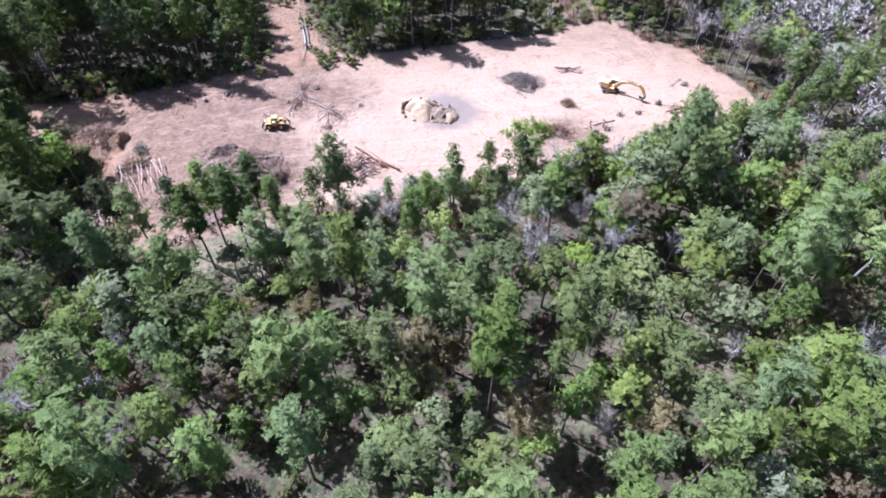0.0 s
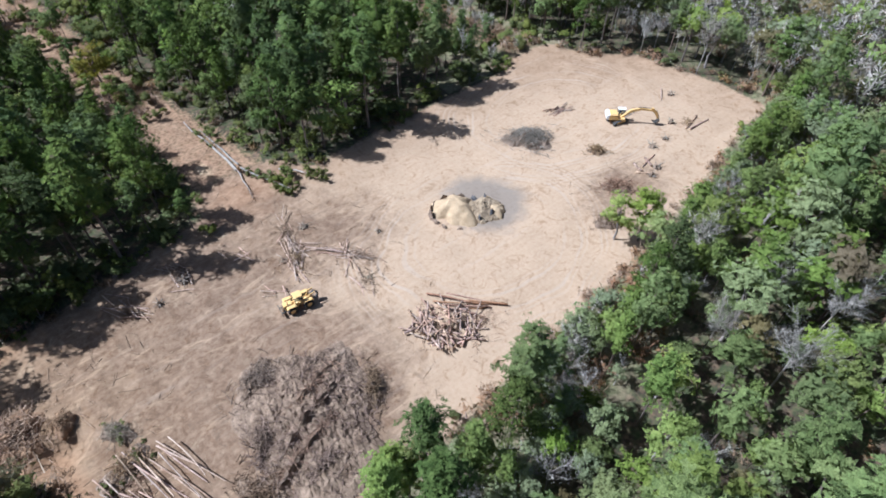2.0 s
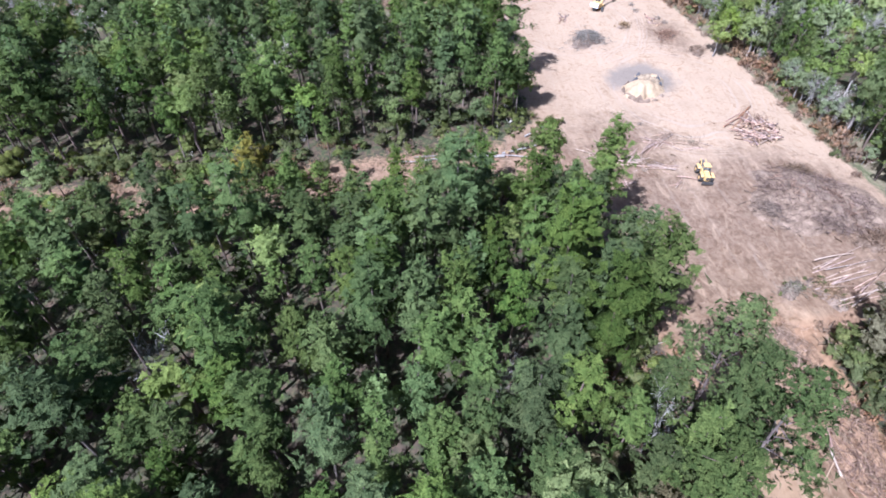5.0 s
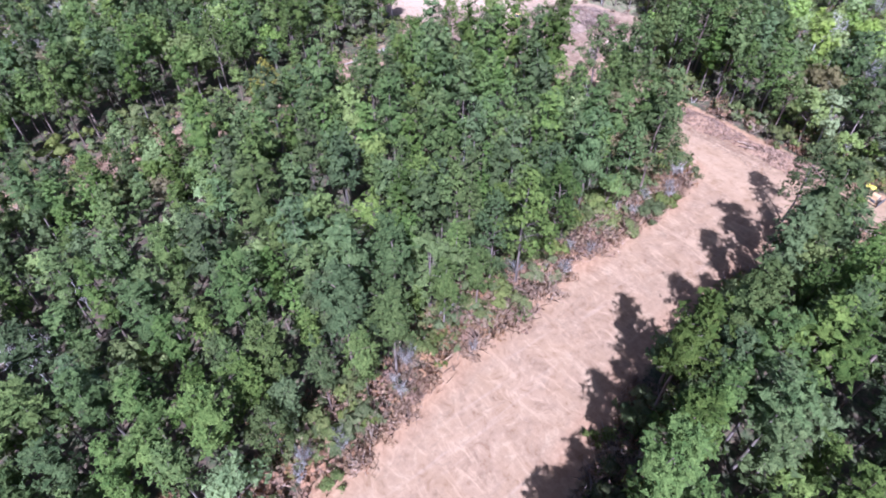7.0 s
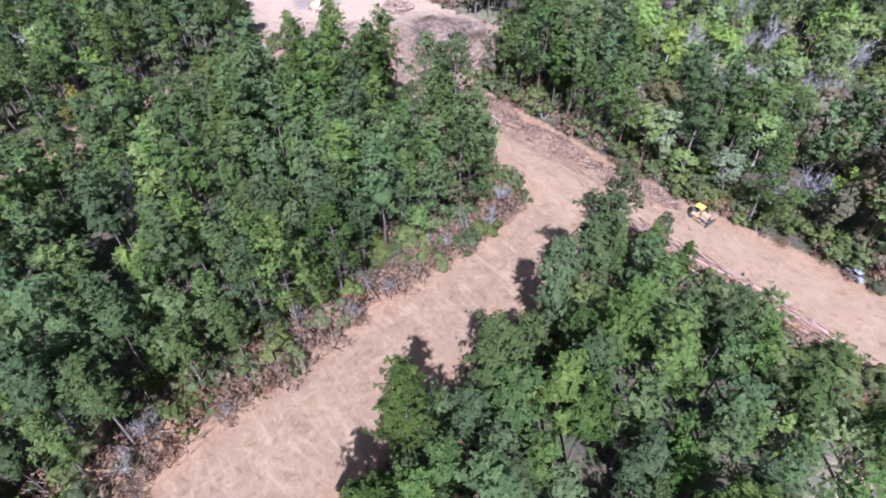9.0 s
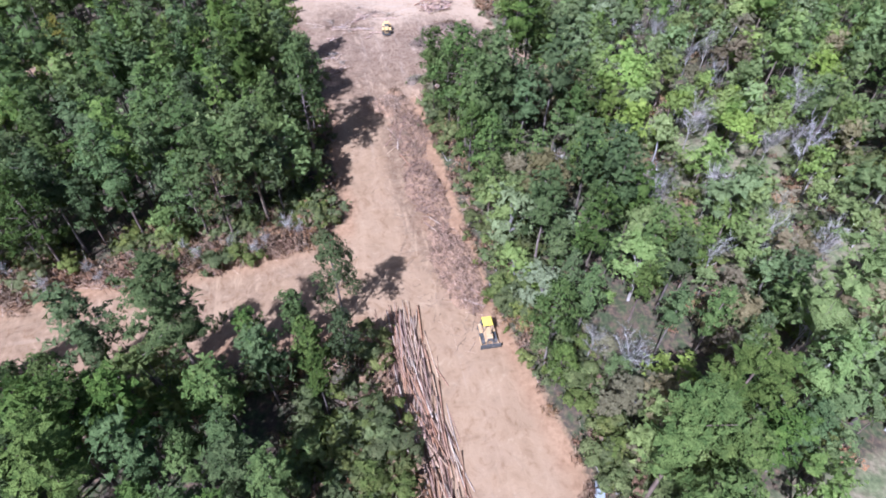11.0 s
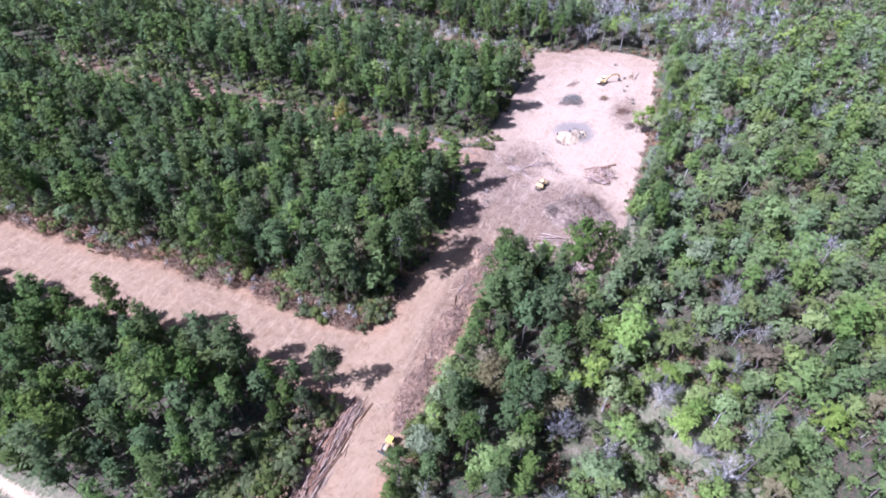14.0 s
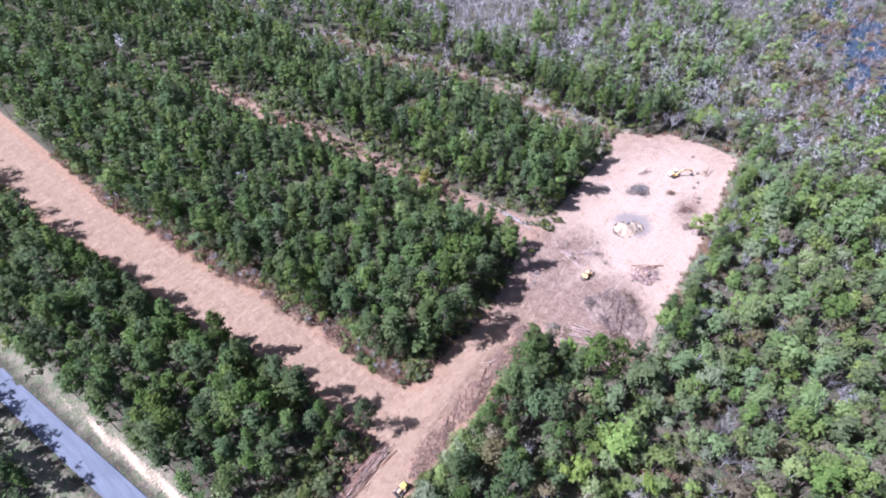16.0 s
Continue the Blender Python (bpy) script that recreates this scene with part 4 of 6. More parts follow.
def box(bm, size, at, turn=(0, 0, 0), bevel=0.04, taper=1.0):
    """A bevelled box; taper narrows its top."""
    made = bmesh.ops.create_cube(bm, size=1.0)["verts"]
    for v in made:
        k = taper if v.co.z > 0 else 1.0
        v.co = Vector((v.co.x * size[0] * k, v.co.y * size[1] * k, v.co.z * size[2]))
    m = pose(*at, *turn)
    bmesh.ops.transform(bm, matrix=m, verts=made)
    if bevel:
        edges = list({e for v in made for e in v.link_edges})
        bmesh.ops.bevel(bm, geom=edges, offset=bevel, segments=1, affect="EDGES")
    return bm


def rod(bm, a, b, r, sides=8, r2=None):
    """A round bar from a to b."""
    a, b = Vector(a), Vector(b)
    d = b - a
    m = Matrix.Translation((a + b) / 2) @ d.to_track_quat("Z", "Y").to_matrix().to_4x4()
    bmesh.ops.create_cone(bm, cap_ends=True, segments=sides, radius1=r, radius2=r if r2 is None else r2, depth=d.length, matrix=m)
    return bm


def outline(bm, points, width, at=(0, 0, 0), turn=(0, 0, 0), bevel=0.03):
    """A plate cut to a side outline in x and z, as thick as width in y."""
    m = pose(*at, *turn)
    rows = [[bm.verts.new(m @ Vector((x, y, z))) for x, z in points] for y in (-width / 2, width / 2)]
    faces = [bm.faces.new(rows[0]), bm.faces.new(rows[1][::-1])]
    for k in range(len(points)):
        j = (k + 1) % len(points)
        faces.append(bm.faces.new((rows[0][k], rows[1][k], rows[1][j], rows[0][j])))
    if bevel:
        edges = list({e for f in faces for e in f.edges})
        bmesh.ops.bevel(bm, geom=edges, offset=bevel, segments=1, affect="EDGES")
    return bm


def paint(name, colour, rough=0.5, worn=(0.30, 0.22, 0.15), dust=(0.5, 0.40, 0.31), amount=0.45):
    n = Nodes(name)
    at = n.coords(world=False)
    c = n.mix(n.ramp(n.noise(2.2, 5, 0.65, at), 0.5, 0.72, 0, amount), colour, dust)
    c = n.mix(n.ramp(n.noise(7, 4, 0.7, at), 0.64, 0.74, 0, 0.7), c, worn)
    return n.finish(c, rough, bump=n.noise(18, 2, 0.5, at), strength=0.1, distance=0.01)


M_YELLOWPAINT = paint("machine_yellow", (0.62, 0.39, 0.14), dust=(0.56, 0.42, 0.27), amount=0.7)
M_PALEYELLOW = paint("pale_yellow_canopy", (0.66, 0.50, 0.06), amount=0.15)
M_STEEL = paint("dark_steel", (0.06, 0.058, 0.055), 0.55, (0.16, 0.09, 0.05), (0.30, 0.23, 0.17))
M_DUSTYSTEEL = paint("dust_covered_yellow", (0.42, 0.27, 0.13), 0.7, (0.16, 0.11, 0.07), (0.48, 0.37, 0.27), 0.8)
M_DARKGREY = paint("silver_grey_body_paint", (0.27, 0.275, 0.28), 0.4, (0.2, 0.2, 0.2), (0.32, 0.27, 0.22), 0.3)
M_RUBBER = paint("tyre_rubber", (0.025, 0.025, 0.026), 0.85, (0.05, 0.05, 0.05), (0.28, 0.21, 0.16), 0.6)
M_WHITE = paint("white_paint", (0.80, 0.80, 0.79), 0.35, (0.6, 0.58, 0.55), (0.62, 0.55, 0.47), 0.25)
M_GREY = paint("silver_grey_paint", (0.40, 0.42, 0.44), 0.35, (0.3, 0.3, 0.3), (0.5, 0.44, 0.37), 0.3)
M_BLACK = paint("black_plastic", (0.02, 0.02, 0.022), 0.5, (0.04, 0.04, 0.04), (0.2, 0.16, 0.13), 0.3)


def glass_material():
    n = Nodes("dark_glass")
    n.bsdf.inputs["Base Color"].default_value = (0.35, 0.4, 0.42, 1)
    n.bsdf.inputs["Roughness"].default_value = 0.05
    n.bsdf.inputs["Transmission Weight"].default_value = 0.85
    return n.mat


M_GLASS = glass_material()


def wheel(parent, at, radius, width, name="wheel"):
    """Wheel > tyre with lugs, rim."""
    root = new(name)
    root.parent = parent
    root.matrix_basis = pose(*at)
    bm = bmesh.new()
    rod(bm, (0, -width / 2, 0), (0, width / 2, 0), radius * 0.94, 18)
    bmesh.ops.bevel(bm, geom=[e for e in bm.edges if abs(e.calc_length()) < radius], offset=radius * 0.1, segments=1, affect="EDGES")
    for k in range(14):
        a = k * 360 / 14
        m = pose(0, 0, 0, 0, a, 0)
        for side in (-1, 1):
            p = m @ Vector((0, side * width * 0.24, radius * 0.94))
            box(bm, (radius * 0.12, width * 0.46, radius * 0.12), p, (0, a, side * 18), 0)
    part("tyre", bm, M_RUBBER, root, "dusty black lugged tyre")
    bm = bmesh.new()
    rod(bm, (0, -width * 0.52, 0), (0, width * 0.52, 0), radius * 0.5, 12)
    rod(bm, (0, -width * 0.56, 0), (0, width * 0.56, 0), radius * 0.16, 8)
    part("rim", bm, M_YELLOWPAINT if radius > 0.5 else M_GREY, root)
    return root


def track(parent, at, length, height, width):
    """A crawler track: belt of shoes, frame, sprockets."""
    root = new("track")
    root.parent = parent
    root.matrix_basis = pose(*at)
    bm = bmesh.new()
    r = height / 2
    straight = length - height
    total = 2 * straight + 2 * math.pi * r
    shoes = int(total / 0.2)
    for k in range(shoes):
        s = k / shoes * total
        if s < straight:
            p, a = (-straight / 2 + s, r), 0
        elif s < straight + math.pi * r:
            t = (s - straight) / r
            p, a = (straight / 2 + math.sin(t) * r, math.cos(t) * r), math.degrees(t)
        elif s < 2 * straight + math.pi * r:
            p, a = (straight / 2 - (s - straight - math.pi * r), -r), 180
        else:
            t = (s - 2 * straight - math.pi * r) / r
            p, a = (-straight / 2 - math.sin(t) * r, -math.cos(t) * r), 180 + math.degrees(t)
        box(bm, (0.17, width, 0.05), (p[0], 0, p[1]), (0, a, 0), 0)
        box(bm, (0.03, width, 0.06), (p[0] + math.sin(math.radians(a)) * 0.04, 0, p[1] + math.cos(math.radians(a)) * 0.04), (0, a, 0), 0)
    part("track_shoes", bm, M_STEEL, root, "dusty dark steel track shoes")
    bm = bmesh.new()
    box(bm, (straight, width * 0.5, height * 0.45), (0, 0, 0), bevel=0.05)
    part("track_frame", bm, M_YELLOWPAINT, root)
    for x in (-straight / 2, straight / 2):
        bm = bmesh.new()
        rod(bm, (x, -width * 0.35, 0), (x, width * 0.35, 0), r * 0.82, 14)
        part("sprocket", bm, M_STEEL, root)
    for k in range(5):
        x = -straight / 2 + straight * (k + 0.5) / 5
        bm = bmesh.new()
        rod(bm, (x, -width * 0.3, -r * 0.6), (x, width * 0.3, -r * 0.6), 0.13, 8)
        part("roller", bm, M_STEEL, root)
    return root


def canopy(parent, at, size, height, roof_mat, glazed=False):
    """A cab: roof, four posts, and panes where it is glazed."""
    x, y, z = at
    lx, ly = size
    bm = bmesh.new()
    box(bm, (lx + 0.16, ly + 0.12, 0.12), (x, y, z + height), bevel=0.05)
    part("roof", bm, roof_mat, parent)
    for sx in (-1, 1):
        for sy in (-1, 1):
            bm = bmesh.new()
            box(bm, (0.09, 0.09, height), (x + sx * lx / 2, y + sy * ly / 2, z + height / 2 - 0.05), bevel=0.015)
            part("post", bm, M_STEEL, parent)
    if glazed:
        for sx in (-1, 1):
            bm = bmesh.new()
            box(bm, (0.02, ly - 0.12, height * 0.62), (x + sx * lx / 2, y, z + height * 0.58), bevel=0)
            part("window", bm, M_GLASS, parent).visible_shadow = False
        for sy in (-1, 1):
            bm = bmesh.new()
            box(bm, (lx - 0.12, 0.02, height * 0.62), (x, y + sy * ly / 2, z + height * 0.58), bevel=0)
            part("window", bm, M_GLASS, parent).visible_shadow = False
    bm = bmesh.new()
    box(bm, (0.5, 0.55, 0.16), (x - 0.1, y, z + 0.42), bevel=0.05)
    box(bm, (0.14, 0.55, 0.65), (x - 0.36, y, z + 0.75), (0, -8, 0), bevel=0.05)
    part("seat", bm, M_BLACK, parent)

# ---- machines and vehicles ----
def ground_at(x, y):
    return float(ground_height(np.array(float(x)), np.array(float(y))))


def place(ob, x, y, heading, lift=0.0):
    ob.matrix_basis = pose(x, y, ground_at(x, y) + lift, 0, 0, heading)
    return ob


def build_skidder(x, y, heading):
    """A wheeled log skidder; its hood points along +x."""
    root = tagged(new("log_skidder"), "yellow wheeled log skidder with rear grapple, dusty, on churned earth", "skidder")
    for sx in (-1.45, 1.45):
        for sy in (-1.05, 1.05):
            wheel(root, (sx, sy, 0.82), 0.82, 0.68)
    bm = bmesh.new()
    box(bm, (2.3, 1.25, 0.5), (1.35, 0, 0.95), bevel=0.06)
    box(bm, (1.7, 1.15, 0.75), (1.85, 0, 1.5), bevel=0.1, taper=0.92)
    part("engine_hood", bm, M_YELLOWPAINT, root)
    bm = bmesh.new()
    for k in range(6):
        box(bm, (0.04, 0.95, 0.05), (2.72, 0, 1.22 + k * 0.1), bevel=0)
    part("grille", bm, M_STEEL, root)
    bm = bmesh.new()
    box(bm, (2.1, 1.15, 0.55), (-1.25, 0, 0.95), bevel=0.06)
    box(bm, (0.9, 0.5, 0.5), (0.05, 0, 0.8), bevel=0.04)
    part("rear_frame", bm, M_YELLOWPAINT, root)
    for sy in (-1.05, 1.05):
        for sx in (-1.45, 1.45):
            bm = bmesh.new()
            outline(bm, [(-0.85, 1.55), (-0.6, 1.8), (0.6, 1.8), (0.85, 1.55), (0.8, 1.5), (0.55, 1.72), (-0.55, 1.72), (-0.8, 1.5)], 0.6, (sx, sy, 0), bevel=0)
            part("fender", bm, M_YELLOWPAINT, root)
    cab = new("cab")
    cab.parent = root
    bm = bmesh.new()
    box(bm, (1.5, 1.35, 0.7), (0, 0, 1.35), bevel=0.06)
    part("cab_base", bm, M_YELLOWPAINT, cab)
    canopy(cab, (0, 0, 1.6), (1.35, 1.3), 1.35, M_YELLOWPAINT, True)
    bm = bmesh.new()
    rod(bm, (1.9, 0.35, 1.8), (1.9, 0.35, 2.55), 0.07)
    part("exhaust_pipe", bm, M_STEEL, root)
    bm = bmesh.new()
    box(bm, (0.12, 2.35, 0.75), (3.15, 0, 0.65), (0, 8, 0), 0.03)
    for sy in (-0.6, 0.6):
        rod(bm, (2.2, sy, 0.8), (3.1, sy, 0.6), 0.09)
    part("front_blade", bm, M_STEEL, root)
    arch = new("grapple_arch")
    arch.parent = root
    for sy in (-0.5, 0.5):
        bm = bmesh.new()
        outline(bm, [(-1.3, 1.1), (-2.0, 2.35), (-2.9, 2.45), (-2.9, 2.25), (-2.15, 2.1), (-1.6, 1.1)], 0.14, (0, sy, 0), bevel=0.02)
        part("arch_arm", bm, M_YELLOWPAINT, arch)
    for side in (-1, 1):
        bm = bmesh.new()
        outline(bm, [(-2.8, 2.25), (-2.8 + side * 0.75, 1.5), (-2.8 + side * 0.65, 0.75), (-2.8 + side * 0.15, 0.45), (-2.8 + side * 0.5, 0.85), (-2.8 + side * 0.55, 1.45)], 0.5, bevel=0)
        part("grapple_tong", bm, M_STEEL, arch)
    place(root, x, y, heading, -0.03)
    root.scale = (0.78, 0.78, 0.78)
    return root


def build_excavator(x, y, heading, swing=0):
    root = tagged(new("excavator"), "yellow crawler excavator with raised boom and bucket on pale scraped earth", "excavator")
    for sy in (-1.15, 1.15):
        track(root, (0, sy, 0.45), 4.0, 0.86, 0.6)
    bm = bmesh.new()
    box(bm, (1.6, 1.9, 0.35), (0, 0, 0.75), bevel=0.05)
    rod(bm, (0, 0, 0.85), (0, 0, 1.08), 0.7, 20)
    part("undercarriage", bm, M_STEEL, root)
    house = new("upper_structure")
    house.parent = root
    house.matrix_basis = pose(0, 0, 0, 0, 0, swing)
    bm = bmesh.new()
    box(bm, (3.6, 2.55, 0.35), (-0.5, 0, 1.25), bevel=0.06)
    box(bm, (1.9, 2.5, 0.95), (-1.2, 0, 1.85), bevel=0.12)
    part("engine_deck", bm, M_YELLOWPAINT, house)
    bm = bmesh.new()
    outline(bm, [(-2.2, 1.1), (-2.75, 1.25), (-2.85, 1.9), (-2.6, 2.35), (-2.1, 2.35)], 2.5, bevel=0.06)
    part("counterweight", bm, M_WHITE, house, "white painted counterweight")
    canopy(house, (0.65, 0.78, 1.42), (1.5, 0.9), 1.5, M_WHITE, True)
    bm = bmesh.new()
    outline(bm, [(0.5, 1.5), (0.9, 1.3), (2.7, 2.85), (4.6, 3.45), (7.0, 3.2), (7.05, 3.5), (4.6, 3.95), (2.3, 3.35)], 0.42, (0, -0.25, 0), bevel=0.03)
    part("boom", bm, M_YELLOWPAINT, house)
    bm = bmesh.new()
    outline(bm, [(6.4, 3.95), (7.1, 3.95), (8.2, 2.9), (8.8, 1.45), (8.55, 1.35), (7.6, 2.6)], 0.34, (0, -0.25, 0), bevel=0.03)
    part("stick", bm, M_YELLOWPAINT, house)
    bm = bmesh.new()
    outline(bm, [(8.85, 1.6), (9.0, 1.0), (8.6, 0.45), (7.9, 0.5), (7.65, 0.85), (7.85, 0.65), (8.45, 0.7), (8.55, 1.2)], 1.0, (0, -0.25, 0), bevel=0.02)
    for k in range(5):
        box(bm, (0.28, 0.08, 0.06), (7.6, -0.65 + k * 0.2, 0.85), (0, 25, 0), 0)
    part("bucket", bm, M_STEEL, house)
    for a, b in (((1.2, -0.6, 1.5), (3.1, -0.6, 3.0)), ((1.2, 0.12, 1.5), (3.1, 0.12, 3.0)), ((3.8, -0.25, 3.95), (6.5, -0.25, 3.95)), ((7.9, -0.25, 3.3), (8.85, -0.25, 1.75))):
        bm = bmesh.new()
        a, b = Vector(a), Vector(b)
        rod(bm, a, a.lerp(b, 0.6), 0.1)
        rod(bm, a.lerp(b, 0.55), b, 0.055)
        part("hydraulic_cylinder", bm, M_STEEL, house)
    for y2 in (-1.25, 1.25):
        bm = bmesh.new()
        rod(bm, (-2.0, y2, 2.33), (-0.4, y2, 2.75), 0.025, 6)
        rod(bm, (-0.4, y2, 2.75), (-0.4, y2, 2.3), 0.025, 6)
        part("handrail", bm, M_STEEL, house)
    place(root, x, y, heading, 0.0)
    root.scale = (0.84, 0.84, 0.84)


def build_bulldozer(x, y, heading):
    root = tagged(new("bulldozer"), "dusty bulldozer with a bright yellow canopy parked on the dirt road", "bulldozer")
    for sy in (-0.95, 0.95):
        track(root, (-0.1, sy, 0.45), 3.1, 0.85, 0.52)
    bm = bmesh.new()
    box(bm, (3.0, 1.3, 0.5), (-0.1, 0, 0.75), bevel=0.05)
    part("main_frame", bm, M_DUSTYSTEEL, root)
    bm = bmesh.new()
    box(bm, (1.55, 1.05, 0.85), (0.85, 0, 1.4), bevel=0.1, taper=0.94)
    part("engine_hood", bm, M_DUSTYSTEEL, root)
    bm = bmesh.new()
    for k in range(6):
        box(bm, (0.04, 0.85, 0.05), (1.64, 0, 1.1 + k * 0.11), bevel=0)
    part("grille", bm, M_STEEL, root)
    bm = bmesh.new()
    rod(bm, (0.9, 0.25, 1.8), (0.9, 0.25, 2.45), 0.06)
    part("exhaust_pipe", bm, M_STEEL, root)
    for sy in (-0.95, 0.95):
        bm = bmesh.new()
        box(bm, (1.6, 0.5, 0.12), (-0.8, sy, 1.0), bevel=0.03)
        box(bm, (0.9, 0.45, 0.45), (-1.0, sy, 1.25), bevel=0.06)
        part("fender", bm, M_DUSTYSTEEL, root)
    bm = bmesh.new()
    box(bm, (0.6, 1.5, 0.8), (-1.5, 0, 1.45), bevel=0.08)
    part("fuel_tank", bm, M_STEEL, root)
    cab = new("canopy")
    cab.parent = root
    canopy(cab, (-0.75, 0, 1.1), (1.45, 1.35), 1.6, M_PALEYELLOW)
    bm = bmesh.new()
    outline(bm, [(2.25, 0.05), (2.4, 0.5), (2.3, 1.1), (2.18, 1.1), (2.26, 0.5), (2.12, 0.08)], 3.1, bevel=0.015)
    part("blade", bm, M_STEEL, root, "worn dark steel dozer blade")
    for sy in (-1.28, 1.28):
        bm = bmesh.new()
        rod(bm, (0.3, sy, 0.5), (2.2, sy, 0.4), 0.1)
        part("push_arm", bm, M_DUSTYSTEEL, root)
    for sy in (-0.4, 0.4):
        bm = bmesh.new()
        rod(bm, (1.3, sy, 1.2), (2.2, sy, 0.8), 0.07)
        part("hydraulic_cylinder", bm, M_STEEL, root)
    bm = bmesh.new()
    box(bm, (0.3, 1.5, 0.25), (-2.0, 0, 0.75), bevel=0.03)
    for sy in (-0.55, 0, 0.55):
        outline(bm, [(-2.1, 0.8), (-2.3, 0.75), (-2.35, 0.15), (-2.2, 0.02), (-2.2, 0.6)], 0.1, (0, sy, 0), bevel=0)
    part("ripper", bm, M_STEEL, root)
    place(root, x, y, heading)
    root.scale = (0.88, 0.86, 0.88)


def build_pickup(x, y, heading):
    """A pickup; its hood points along +x."""
    root = tagged(new("pickup_truck"), "white pickup truck with dark open bed parked beside the dirt road", "pickup truck")
    for sx in (-1.6, 1.65):
        for sy in (-0.82, 0.82):
            wheel(root, (sx, sy, 0.38), 0.38, 0.26)
    bm = bmesh.new()
    outline(bm, [(-0.75, 0.4), (-0.75, 1.05), (1.0, 1.08), (2.45, 0.98), (2.65, 0.75), (2.65, 0.4)], 1.85, bevel=0.06)
    part("body", bm, M_WHITE, root)
    bm = bmesh.new()
    outline(bm, [(-0.75, 1.02), (-0.62, 1.72), (0.45, 1.74), (1.15, 1.06)], 1.6, bevel=0.06)
    part("cab", bm, M_WHITE, root)
    for pts, width, at in (([(0.52, 1.66), (0.5, 1.7), (1.1, 1.12), (1.14, 1.12)], 1.4, (0.02, 0, 0)), ([(-0.79, 1.12), (-0.70, 1.62), (-0.67, 1.62), (-0.76, 1.12)], 1.35, (0, 0, 0))):
        bm = bmesh.new()
        outline(bm, pts, width, at, bevel=0)
        part("windscreen", bm, M_GLASS, root)
    for sy in (-0.8, 0.8):
        bm = bmesh.new()
        outline(bm, [(-0.6, 1.15), (-0.52, 1.62), (0.4, 1.64), (0.9, 1.15)], 0.03, (0, sy, 0), bevel=0)
        part("side_window", bm, M_GLASS, root)
    bed = new("bed")
    bed.parent = root
    bm = bmesh.new()
    box(bm, (1.9, 1.6, 0.08), (-1.72, 0, 0.6), bevel=0)
    part("bed_floor", bm, M_BLACK, bed, "black bed liner")
    for sy in (-0.86, 0.86):
        bm = bmesh.new()
        box(bm, (1.95, 0.12, 0.62), (-1.72, sy, 0.75), bevel=0.03)
        part("bed_side", bm, M_WHITE, bed)
    bm = bmesh.new()
    box(bm, (0.08, 1.7, 0.6), (-2.7, 0, 0.76), bevel=0.02)
    part("tailgate", bm, M_BLACK, bed)
    for x2 in (2.72, -2.8):
        bm = bmesh.new()
        box(bm, (0.14, 1.8, 0.2), (x2, 0, 0.5), bevel=0.04)
        part("bumper", bm, M_STEEL, root)
    for sy in (-0.68, 0.68):
        bm = bmesh.new()
        box(bm, (0.06, 0.36, 0.16), (2.66, sy, 0.76), bevel=0.02)
        part("headlight", bm, M_GREY, root)
        bm = bmesh.new()
        box(bm, (0.16, 0.1, 0.14), (0.75, sy * 1.42, 1.15), bevel=0.03)
        part("side_mirror", bm, M_BLACK, root)
    place(root, x, y, heading)
    root.scale = (0.84, 0.8, 0.84)


def build_utility_vehicle(x, y, heading):
    root = tagged(new("utility_vehicle"), "small dusty silver-grey utility vehicle parked at the road edge", "utility vehicle")
    for sx in (-1.0, 1.0):
        for sy in (-0.6, 0.6):
            wheel(root, (sx, sy, 0.32), 0.32, 0.24)
    bm = bmesh.new()
    outline(bm, [(-1.45, 0.35), (-1.45, 0.8), (-0.3, 0.82), (0.35, 0.6), (0.75, 0.92), (1.4, 0.8), (1.5, 0.45), (1.4, 0.35)], 1.2, bevel=0.05)
    part("body", bm, M_DARKGREY, root)
    bm = bmesh.new()
    box(bm, (1.0, 1.3, 0.06), (-0.95, 0, 0.84), bevel=0)
    for sy in (-0.64, 0.64):
        box(bm, (1.05, 0.05, 0.3), (-0.95, sy, 0.98), bevel=0.01)
    for sx in (-1.46, -0.44):
        box(bm, (0.05, 1.3, 0.3), (sx, 0, 0.98), bevel=0.01)
    part("cargo_bed", bm, M_DARKGREY, root)
    canopy(root, (0.15, 0, 0.75), (1.0, 1.15), 1.05, M_DARKGREY)
    for sy in (-0.45, 0.45):
        bm = bmesh.new()
        box(bm, (0.05, 0.2, 0.12), (1.46, sy, 0.66), bevel=0.02)
        part("headlight", bm, M_BLACK, root)
    place(root, x, y, heading)
    root.scale = (0.98, 0.70, 0.8)


build_skidder(-14.0, 94.2, 172)
build_excavator(54.2, 94.6, -12, -32)
build_bulldozer(-105.6, 93.5, 178)
build_utility_vehicle(-128.0, 87.5, 155)
build_pickup(-137.6, 90.3, 164)

# ---- logs, brush piles, debris ----
def log_bark():
    n = Nodes("log_bark")
    at = n.coords((3, 3, 0.6), world=False)
    num = n.math("FRACT", n.math("ADD", n.add("ObjectInfo").outputs["Random"], n.add("NewGeometry").outputs["Random Per Island"]))
    c = n.mix(n.ramp(n.noise(2.0, 5, 0.65, at), 0.35, 0.65), (0.15, 0.083, 0.046), (0.34, 0.207, 0.126))
    c = n.mix(n.ramp(num, 0.6, 1.0, 0.0, 0.5), c, n.mix(n.ramp(n.noise(1.3, 4, 0.6, at), 0.35, 0.65), (0.44, 0.335, 0.235), (0.62, 0.51, 0.39)))
    return n.finish(n.vary(c, num, 0.01, 0.3, 0.25), 0.9, bump=n.noise(12, 4, 0.6, at), strength=0.6, distance=0.03)


